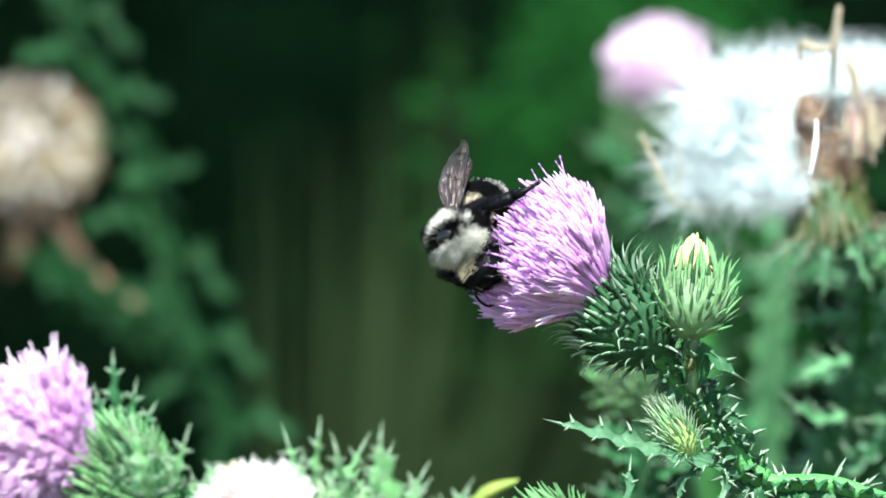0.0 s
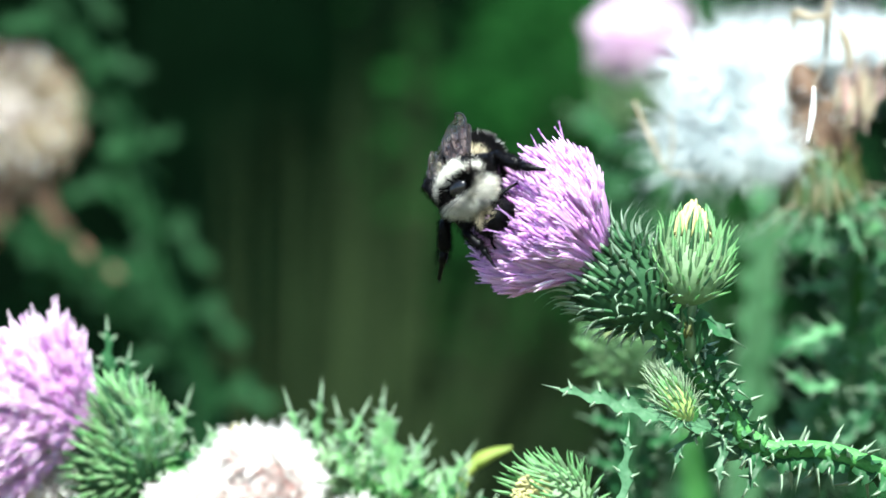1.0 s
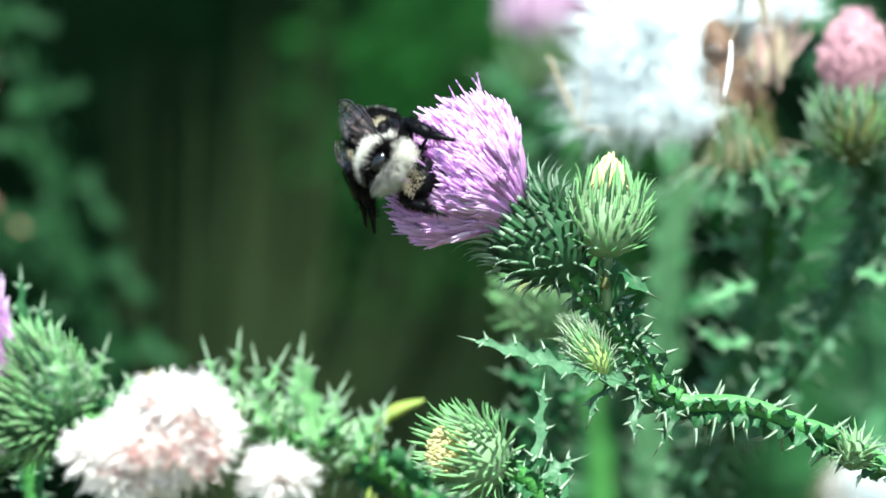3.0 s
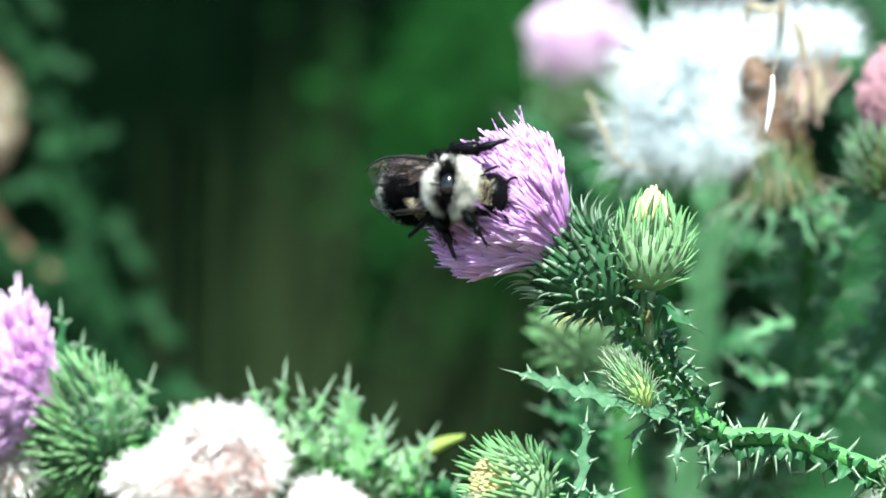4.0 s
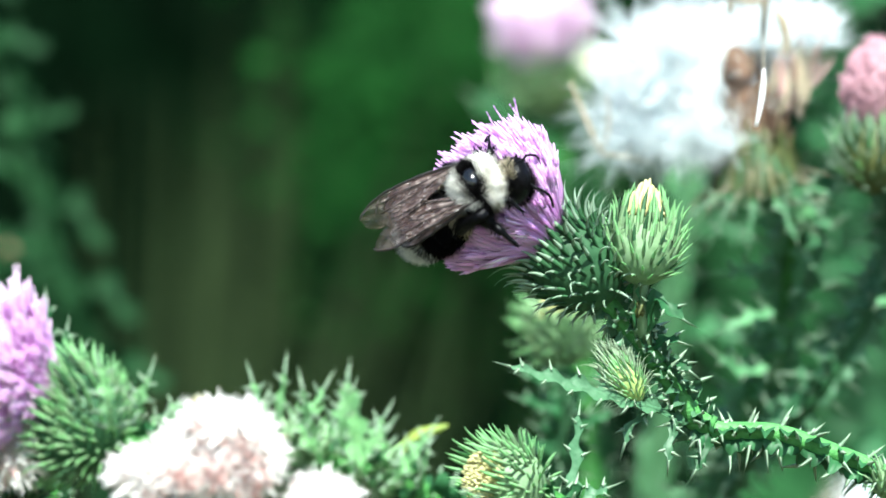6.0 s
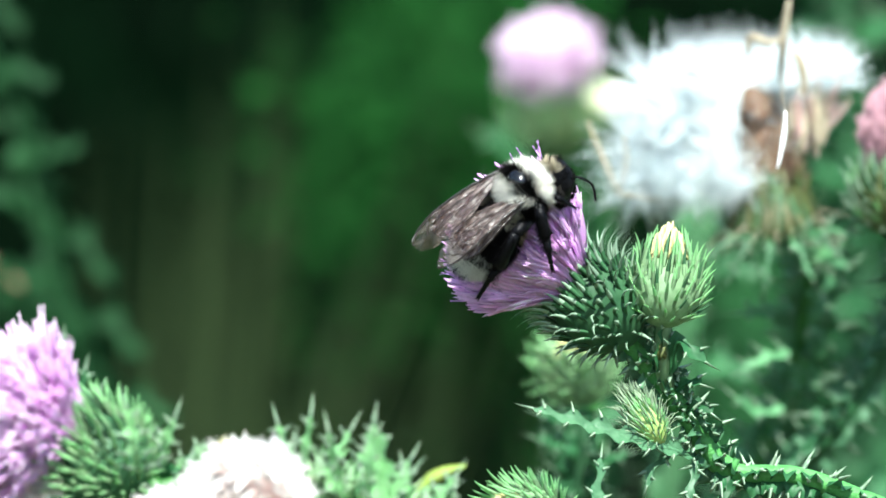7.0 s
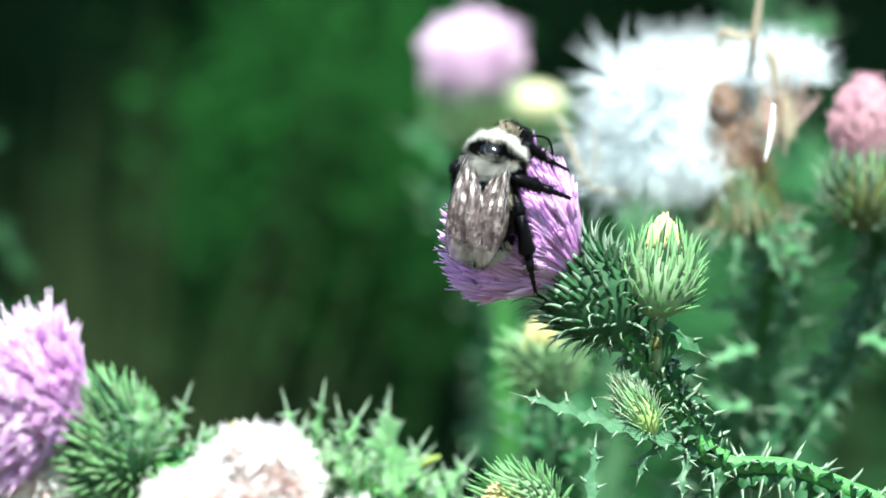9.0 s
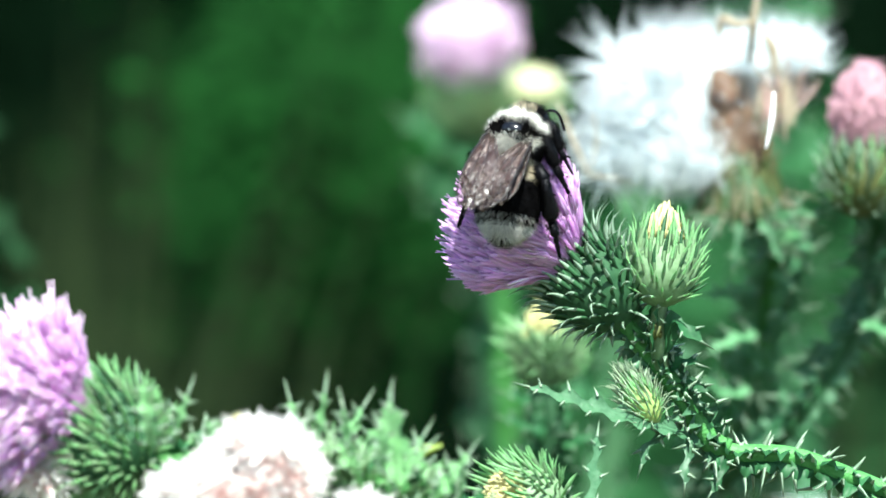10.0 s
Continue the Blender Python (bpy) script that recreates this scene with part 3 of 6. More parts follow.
def spiny_leaf(plant, points, width, teeth=4, face=Vector((0, -1, 0.4)), spine=0.0019, name="leaf", mat=None, label="", thorn=None):
    """A thistle leaf: a pale midrib, lobed margins that rise and fall, spines on the lobes and a spine tip."""
    n = teeth * 6
    pts = curve(points, n)
    lf = Shape(mat or LEAF, thorn or SPINE)
    verts, faces = [], []
    face = Vector(face).normalized()
    marks = []
    for i, p in enumerate(pts):
        u = i / n
        way = (pts[min(i + 1, n)] - pts[max(i - 1, 0)]).normalized()
        sd = way.cross(face).normalized()
        up = sd.cross(way)
        for sgn in (-1, 1):
            ph = (u * teeth + (0.25 if sgn > 0 else 0)) % 1.0
            tooth = 0.28 + 0.72 * max(0.0, 1 - abs(ph - 0.55) * 2.6)
            w = width * tooth * (0.35 + 1.2 * u) * (1 - u) ** 0.75 * 1.5
            wave = math.sin(u * teeth * 6.283 + sgn) * 0.25
            edge = p + sd * sgn * w + way * w * 0.35 + up * w * (0.35 + wave)
            mid = p + sd * sgn * w * 0.5 + way * w * 0.1 + up * w * (0.08 + wave * 0.5)
            if sgn < 0:
                row = [edge, mid, p + up * 0.0001]
            else:
                row += [mid, edge]
            if abs(ph - 0.55) < 0.5 / 6 + 0.001 and 0.04 < u < 0.95:
                marks.append((edge, sd * sgn + way * 0.6 + up * rng.uniform(0.0, 0.7), 0.6 + 0.5 * (1 - u)))
        verts += row
    for i in range(n):
        for j in range(4):
            faces.append((i * 5 + j, i * 5 + j + 1, i * 5 + j + 6, i * 5 + j + 5))
    lf.add(verts, faces, 0)
    lf.tube([p - face * 0.0001 for p in pts], [width * 0.16 * (1 - 0.9 * i / n) + 0.00006 for i in range(n + 1)], 6, 0)
    for e, d, k in marks:
        lf.spike(e - Vector(d).normalized() * 0.0003, d, spine * k * 0.72, 0.00022, 1, jitter(0.1))
        lf.spike(e - Vector(d).normalized() * 0.0003, Vector(d) + jitter(0.8), spine * k * 0.4, 0.00016, 1)
    lf.spike(pts[-1] - (pts[-1] - pts[-2]), pts[-1] - pts[-3], spine * 1.0, 0.00018, 1)
    return part(name, lf, plant, label)


def pappus(shape, centre, way, size, hairs, half=75.0, r=0.00007, mat=0):
    """One tuft of feathery seed hairs spreading from a seed."""
    turn = frame_of(way)
    for i in range(hairs):
        th = radians(half) * math.sqrt(rng.random())
        a = rng.random() * 6.283
        d = turn @ Vector((math.sin(th) * math.cos(a), math.sin(th) * math.sin(a), math.cos(th)))
        shape.spike(centre, d, size * rng.uniform(0.7, 1.1), r, mat, jitter(0.1))


def lump(shape, centre, radii, mat=0, rough=0.25, seed=0):
    """An uneven rounded mass."""
    nu, nv = 26, 16
    verts, faces = [], []
    for j in range(nv + 1):
        th = math.pi * j / nv
        for i in range(nu):
            a = 2 * math.pi * i / nu
            d = Vector((math.sin(th) * math.cos(a), math.sin(th) * math.sin(a), -math.cos(th)))
            k = 1 + rough * (noise.noise(d * 1.7 + Vector((seed, 0, 0))) + 0.6 * noise.noise(d * 4.5 + Vector((0, seed, 0))))
            verts.append(Vector(centre) + Vector((d.x * radii[0], d.y * radii[1], d.z * radii[2])) * k)
    for j in range(nv):
        for i in range(nu):
            q = (i + 1) % nu
            faces.append((j * nu + i, j * nu + q, (j + 1) * nu + q, (j + 1) * nu + i))
    shape.add(verts, faces, mat)


def withered(shape, centre, radii, hairs, length, mat=0, seed=0, rough=0.25, core=None):
    """An uneven woolly mass: a lump with short hairs all over it."""
    lump(shape, centre, radii, mat if core is None else core, rough, seed)
    for _ in range(hairs):
        d = Vector((rng.gauss(0, 1), rng.gauss(0, 1), rng.gauss(0.2, 1))).normalized()
        k = 1 + rough * (noise.noise(d * 1.7 + Vector((seed, 0, 0))) + 0.6 * noise.noise(d * 4.5 + Vector((0, seed, 0))))
        b = Vector(centre) + Vector((d.x * radii[0], d.y * radii[1], d.z * radii[2])) * k * 0.97
        shape.spike(b, d + jitter(0.8), length * rng.uniform(0.4, 1.3), 0.00007, mat, jitter(0.35))

# ---- ground and distance ----


def ground():
    s = Shape(SOIL)
    n, half = 60, 60.0
    verts, faces = [], []
    for j in range(n + 1):
        for i in range(n + 1):
            x, y = ((i / n * 2 - 1) ** 3) * half, ((j / n * 2 - 1) ** 3) * half
            verts.append((x, y, 0.05 * noise.noise(Vector((x * 0.9, y * 0.9, 0)))))
    for j in range(n):
        for i in range(n):
            a = j * (n + 1) + i
            faces.append((a, a + 1, a + n + 2, a + n + 1))
    s.add(verts, faces)
    ob = new("ground", s.mesh("ground"))
    tagged(ob, "weedy brown soil with sparse growth", "ground", kind="structure")
    g = Shape(GRASS)
    r = random.Random(3)
    for _ in range(5000):
        x, y = r.uniform(-2.2, 2.2), r.uniform(-1.6, 2.4)
        if y < -0.7 and abs(x) < 0.4:
            continue
        h = r.uniform(0.10, 0.34)
        b = Vector((x, y, 0.05 * noise.noise(Vector((x * 0.9, y * 0.9, 0))) - 0.005))
        d = Vector((r.uniform(-0.4, 0.4), r.uniform(-0.4, 0.4), 1))
        w = Vector((r.uniform(-1, 1), r.uniform(-1, 1), 0)).normalized() * 0.004
        m, t = b + d * h * 0.6, b + d * h + Vector((d.x, d.y, -0.2)) * h * 0.4
        g.add([b - w, b + w, m + w * 0.7, m - w * 0.7, t], [(0, 1, 2, 3), (3, 2, 4)])
    tagged(new("meadow_grass", g.mesh("meadow_grass")), "short green meadow grass on the soil", "grass", kind="stuff")


def broad_leaf(shape, base, way, face, length, width, mat=0):
    way, face = Vector(way).normalized(), Vector(face).normalized()
    sd = way.cross(face).normalized()
    up = sd.cross(way)
    verts, faces = [], []
    for i in range(6):
        u = i / 5
        w = width * math.sin(math.pi * (0.08 + 0.9 * u) ** 0.8) * 0.5
        c = Vector(base) + way * length * u - up * length * 0.25 * u * u
        verts += [c - sd * w + up * w * 0.3, c, c + sd * w + up * w * 0.3]
    for i in range(5):
        for j in (0, 1):
            faces.append((i * 3 + j, i * 3 + j + 1, i * 3 + j + 4, i * 3 + j + 3))
    shape.add(verts, faces, mat)


def weed_stems(shape, r, count, xs, ys, top, radius, leaf):
    """Thin upright stems from the ground with leaves on their lower halves."""
    for _ in range(count):
        x, y = r.uniform(*xs), r.uniform(*ys)
        h = top * r.uniform(0.88, 1.0)
        lean = Vector((r.uniform(-0.02, 0.02), r.uniform(-0.01, 0.03), 0))
        shape.tube([Vector((x, y, -0.04)), Vector((x, y, h * 0.5)) + lean * 0.4, Vector((x, y, h)) + lean], [radius * 1.8, radius * 1.3, radius * 0.5], 5)
        for k in range(14):
            z = h * (0.04 + 0.70 * k / 13)
            a = k * 2.4 + r.random()
            ln = leaf * r.uniform(0.7, 1.3)
            broad_leaf(shape, Vector((x, y, z)) + lean * (z / h), Vector((math.cos(a), math.sin(a), r.uniform(0.1, 0.8))), Vector((-math.cos(a) * 0.5, -math.sin(a) * 0.5, 1)), ln, ln * 0.4)


def thicket():
    """A bank of weeds and bushes behind the flowers, shade painted into its dark greens, open gaps in its outline."""
    bank = Shape(SHADED_THICKET)
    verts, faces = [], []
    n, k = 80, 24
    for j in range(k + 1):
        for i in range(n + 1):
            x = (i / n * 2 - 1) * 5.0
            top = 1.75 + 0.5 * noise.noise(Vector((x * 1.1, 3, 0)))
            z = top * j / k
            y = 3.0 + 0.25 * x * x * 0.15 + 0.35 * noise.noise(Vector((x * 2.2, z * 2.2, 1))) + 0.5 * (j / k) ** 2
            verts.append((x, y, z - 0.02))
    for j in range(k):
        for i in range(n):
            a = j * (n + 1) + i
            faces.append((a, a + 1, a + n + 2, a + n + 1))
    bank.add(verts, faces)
    tagged(new("hedge_bank", bank.mesh("hedge_bank")), "hedge mass far behind, shade painted into its near-black green", "hedge", kind="stuff")
    lv = Shape(SHADED_THICKET)
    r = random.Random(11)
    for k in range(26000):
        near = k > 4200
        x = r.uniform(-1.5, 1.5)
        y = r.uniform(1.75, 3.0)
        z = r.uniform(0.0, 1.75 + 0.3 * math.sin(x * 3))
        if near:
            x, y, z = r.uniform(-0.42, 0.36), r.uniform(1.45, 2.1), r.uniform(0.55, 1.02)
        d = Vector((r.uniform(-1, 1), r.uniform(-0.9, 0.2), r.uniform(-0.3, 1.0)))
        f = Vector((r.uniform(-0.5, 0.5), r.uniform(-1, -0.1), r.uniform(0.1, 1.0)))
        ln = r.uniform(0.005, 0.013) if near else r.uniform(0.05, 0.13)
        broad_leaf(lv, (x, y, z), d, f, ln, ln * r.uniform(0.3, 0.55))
    # Clump whose brighter green carries the lit patch of the thicket.
    wd = Shape(LIT_WEED)
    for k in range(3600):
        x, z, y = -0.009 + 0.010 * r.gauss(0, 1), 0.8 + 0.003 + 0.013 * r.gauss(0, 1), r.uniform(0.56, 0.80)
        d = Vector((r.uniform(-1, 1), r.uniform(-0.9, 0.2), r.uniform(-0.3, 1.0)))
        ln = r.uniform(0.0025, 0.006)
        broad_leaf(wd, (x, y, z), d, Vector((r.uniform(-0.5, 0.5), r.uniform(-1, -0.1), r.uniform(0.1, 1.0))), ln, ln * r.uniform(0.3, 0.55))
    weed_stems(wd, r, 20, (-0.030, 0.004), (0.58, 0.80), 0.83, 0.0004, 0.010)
    tagged(new("tall_weed", wd.mesh("tall_weed")), "soft weed leaves in the thicket, light painted into their mid-green", "foliage", kind="stuff")
    # Paler leaves: a lit, hazy backdrop put into their colour.
    hz = Shape(LIT_HAZE_WEED)
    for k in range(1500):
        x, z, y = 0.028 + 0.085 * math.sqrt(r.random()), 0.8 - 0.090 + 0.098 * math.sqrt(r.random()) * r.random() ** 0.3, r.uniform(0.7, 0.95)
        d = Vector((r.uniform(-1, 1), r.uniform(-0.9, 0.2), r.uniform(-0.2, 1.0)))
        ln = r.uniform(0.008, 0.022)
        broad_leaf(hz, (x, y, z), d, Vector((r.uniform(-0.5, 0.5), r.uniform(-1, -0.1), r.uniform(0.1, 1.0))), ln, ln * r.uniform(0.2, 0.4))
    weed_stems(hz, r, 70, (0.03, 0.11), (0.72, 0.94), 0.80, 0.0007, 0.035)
    tagged(new("pale_weed", hz.mesh("pale_weed")), "soft weeds behind the thistles, hazy light painted into their grey-green", "foliage", kind="stuff")
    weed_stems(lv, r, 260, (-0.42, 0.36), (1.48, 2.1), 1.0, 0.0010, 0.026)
    tagged(new("thicket_leaves", lv.mesh("thicket_leaves")), "dense leaves of a weedy thicket, shade painted into their dark green", "foliage", kind="stuff")


def dead_grass(x, z, lean, spread, depth, count, seed):
    """A tuft of withered olive blades, dimmed by painted shade, that stand apart from the ground up."""
    r = random.Random(seed)
    b = W(x, depth, z)
    way = Vector((lean, 0.05, 1)).normalized()
    root = b - way * (b.z / way.z)
    p = thing("dead_grass", (root.x, root.y, 0.0), "tuft of withered olive-brown grass blades, shade painted into their colour", "dry grass", "dead grass in the thicket")
    for _ in range(count):
        s = Shape(SHADED_STALK)
        foot = root + Vector((r.gauss(0, 0.004), r.gauss(0, 0.012), -0.02))
        top = b + Vector((r.gauss(0, 1) * spread * MM, r.gauss(0, 0.030), r.gauss(0, 0.010) + 0.004))
        end = top + way * r.uniform(0.004, 0.030) + Vector((r.gauss(0.003, 0.006), 0, 0))
        c = curve([foot, foot * 0.5 + end * 0.5 + Vector((r.gauss(0, 0.004), 0, 0)), end], 12)
        w0 = r.uniform(0.0008, 0.0020)
        verts, faces = [], []
        for i, q in enumerate(c):
            u = i / 12
            w = w0 * (1 - u ** 4) + 0.00005
            verts += [q + Vector((-w, 0.0008, 0)), q + Vector((0, -0.0006, 0)), q + Vector((w, 0.0008, 0)), q + Vector((0, 0.0012, 0))]
        for i in range(12):
            for e in range(4):
                k = (e + 1) % 4
                faces.append((i * 4 + e, i * 4 + k, i * 4 + 4 + k, i * 4 + 4 + e))
        s.add(verts, faces)
        part("blade", s, p)


def background():
    ground()
    thicket()
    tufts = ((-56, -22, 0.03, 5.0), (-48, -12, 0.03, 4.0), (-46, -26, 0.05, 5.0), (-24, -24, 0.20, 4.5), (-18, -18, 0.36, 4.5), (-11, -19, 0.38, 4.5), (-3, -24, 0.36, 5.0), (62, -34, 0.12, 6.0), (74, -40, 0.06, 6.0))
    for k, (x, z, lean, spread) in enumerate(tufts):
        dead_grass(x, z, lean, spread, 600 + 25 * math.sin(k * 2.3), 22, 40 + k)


# ---- the thistles ----


def lower_stem(plant, points, r):
    s = Shape(WING_AND_SHADED_LEAF)
    c = curve(points, 20)
    s.tube(c, r, 8)
    return part("lower_stem", s, plant)


def visited_thistle():
    """The plant whose open head the bumblebee works."""
    p = thing("thistle_plant", (0.060, 0.020, 0.0), "spiny thistle with one open lilac flower head and green buds", "thistle")
    axis = Vector((-0.71, -0.20, 0.67))
    centre = W(8.95, 0.1, -4.0)
    spiny_stem(p, [W(52, 10, -45), W(46, 8, -30), W(38.5, 5, -24.1), W(32.4, 4, -21.3), W(27.3, 4, -19.6), W(22.2, 4, -19.4), W(20.4, 4, -18.6)],
               0.00090, 0.00090, wing=0.0014, step=0.0017, spine=0.0028, body=STEM_LIGHT, ridge=True)
    spiny_stem(p, [W(21.6, 4, -19.2), W(20.0, 4, -18.2), W(18.4, 3.6, -16.0), W(16.6, 3, -13.2), W(14.6, 3, -10.6), W(13.0, 2.5, -8.8), W(11.2, 1.5, -6.9)],
               0.00120, 0.0010, wing=0.0013, step=0.00125, rows=7, spine=0.0015, body=STEM_LIGHT, blade=LEAF)
    lower_stem(p, [W(52, 10, -44), W(56, 14, -70), W(60, 18, -300), W(60, 20, -800)], 0.0022)
    head(p, centre, axis, 0.0040, 0.0050, 185, 0.0030, 1250, dome=0.95, profile=FAN, strays=True, hug=True, rim=0.90, flower_axis=Vector((-0.80, -0.20, 0.58)), bmeshes=STRAPS, lean=0.30, label="open flower head with lilac florets over dark spiny bracts")
    # pale hairs where the florets leave the bracts
    ring = Shape(CREAM, STRAW)
    mouth, turn = centre + axis.normalized() * 0.0043, frame_of(axis)
    for i in range(220):
        a = i * 2.39996
        o = turn @ Vector((math.cos(a), math.sin(a), 0))
        ring.spike(mouth + o * 0.0027 + jitter(0.0003), axis.normalized() * 0.8 + o * rng.uniform(0.3, 0.9), rng.uniform(0.0009, 0.0019), 0.00014, 0 if rng.random() < 0.6 else 1, jitter(0.2))
    tagged(part("pappus", ring, p, "cream hairs at the foot of the florets"), kind="stuff")
    # the bud beside it
    bud = Vector((0.06, -0.05, 1.0))
    spiny_stem(p, [W(15.6, 3, -12.0), W(15.2, 1.5, -10.2), W(15.0, 0.4, -8.2), W(15.2, 0, -5.2)], 0.0008, 0.0007, wing=0.0006, step=0.0022, rows=3, name="pedicel", spine=0.0012, body=BUD_AND_LIT_BRACT)
    node = Shape(OLIVE)
    lump(node, W(14.9, -0.1, -8.2), (0.0005, 0.0005, 0.0007), 0, 0.5, 3)
    part("node", node, p, "brown scar on the bud's stalk")
    head(p, W(15.3, 0, -2.6), bud, 0.0032, 0.0035, 120, 0.0029, 110, dome=1.35, profile=TIP, fmeshes=[FINE_YELLOW], bmeshes=YOUNG_AND_LIT_STRAPS, body=BUD_AND_LIT_BRACT, hug=True, rim=0.97, lean=0.20, name="bud", label="green bud with a pale yellow tip")
    # the small bud in the axil and its leaf
    head(p, W(13.6, 0.5, -14.6), Vector((-0.55, -0.15, 0.82)), 0.0014, 0.0026, 150, 0.0023, 0, bmeshes=BRISTLES, body=YELLOW_BASE, hug=True, lean=0.13, name="bud", label="small young green bud")
    spiny_leaf(p, [W(18.2, 3, -17.9), W(15.4, 0.5, -17.0), W(11.6, -1, -15.9), W(7.2, -2, -14.5), W(3.1, -3, -13.3)], 0.0016, 7, Vector((-0.05, -0.86, 0.5)), label="narrow grey-green leaf with spiny lobes")
    spiny_leaf(p, [W(15.6, 1, -10.2), W(16.2, 0, -7.6), W(16.9, -0.5, -7.4), W(17.8, -1, -8.4), W(19.2, -1, -9.3)], 0.0015, 2, Vector((0.4, -0.8, 0.5)), mat=WING_AND_SHADED_LEAF)
    spiny_leaf(p, [W(17.4, 2, -13.8), W(18.4, 1, -13.2), W(19.6, 0, -13.9)], 0.0010, 2, Vector((0.2, -0.8, 0.5)), mat=WING_AND_SHADED_LEAF)
    spiny_leaf(p, [W(16.4, 2, -11.8), W(17.4, 1, -11.0), W(18.6, 0, -11.2)], 0.0010, 2, Vector((0.2, -0.8, 0.5)), mat=WING_AND_SHADED_LEAF)
    spiny_leaf(p, [W(16.0, 2, -17.6), W(14.4, 1, -18.6), W(13.6, 0, -20.6)], 0.0009, 2, Vector((-0.4, -1, 0.3)))
    spiny_leaf(p, [W(18.2, 2, -18.2), W(17.8, 1, -20.2), W(17.6, 0, -22.2)], 0.0009, 2, Vector((-0.2, -1, 0.2)))
    spiny_leaf(p, [W(21.2, 3, -19.6), W(21.0, 2, -21.2), W(20.0, 1, -23.0)], 0.0010, 2, Vector((-0.2, -1, 0.2)), mat=WING_AND_SHADED_LEAF)
    # node with a further bud on the long stem
    head(p, W(37.5, 3, -24.2), Vector((0.3, -0.4, 0.85)), 0.0012, 0.0014, 40, 0.0022, 0, bmeshes=YOUNG, body=BUD_AND_LIT_BRACT, lean=0.5, name="bud", label="small young green bud")


def low_bud_thistle():
    """The low spiny bud with a yellow tip and an upright leaf, before the long stem."""
    p = thing("thistle_plant", (0.016, 0.0, 0.0), "low thistle shoot with one yellow-tipped spiny bud", "thistle")
    lower_stem(p, [W(9.6, -7, -33), W(12, -6, -60), W(16, -2, -400), W(16, 0, -800)], 0.0009)
    spiny_stem(p, [W(9.6, -7, -34), W(9.4, -8, -29), W(8.4, -9, -26), W(5.2, -10, -24.4)], 0.0009, 0.0009, wing=0.0013, step=0.0014, rows=5)
    face = Vector((-0.80, -0.52, 0.26))
    head(p, W(3.2, -10, -23.7), face, 0.0034, 0.0034, 170, 0.0027, 300, dome=1.35, profile=PAD, fmeshes=[FINE_YELLOW], bmeshes=YOUNG_AND_LIT_STRAPS[:4],
         body=BUD_AND_LIT_BRACT, hug=True, lean=0.45, name="bud", label="pale green spiny bud with a yellow tip")
    spiny_leaf(p, [W(9.0, -7, -28.5), W(9.0, -5.5, -24.5), W(9.2, -4.5, -20.6), W(9.5, -4, -17.5)], 0.0011, 4, Vector((0.1, -1, 0.1)), spine=0.0016)
    spiny_leaf(p, [W(8.5, -7, -26.5), W(10.5, -6, -25.0), W(12.2, -6, -24.2)], 0.0012, 3, Vector((0.1, -0.8, 0.6)), spine=0.0018)
    spiny_leaf(p, [W(7.5, -8, -26.5), W(6.5, -9, -26.8), W(5.0, -10, -28)], 0.0014, 3, Vector((0.1, -0.8, 0.6)), spine=0.0018)


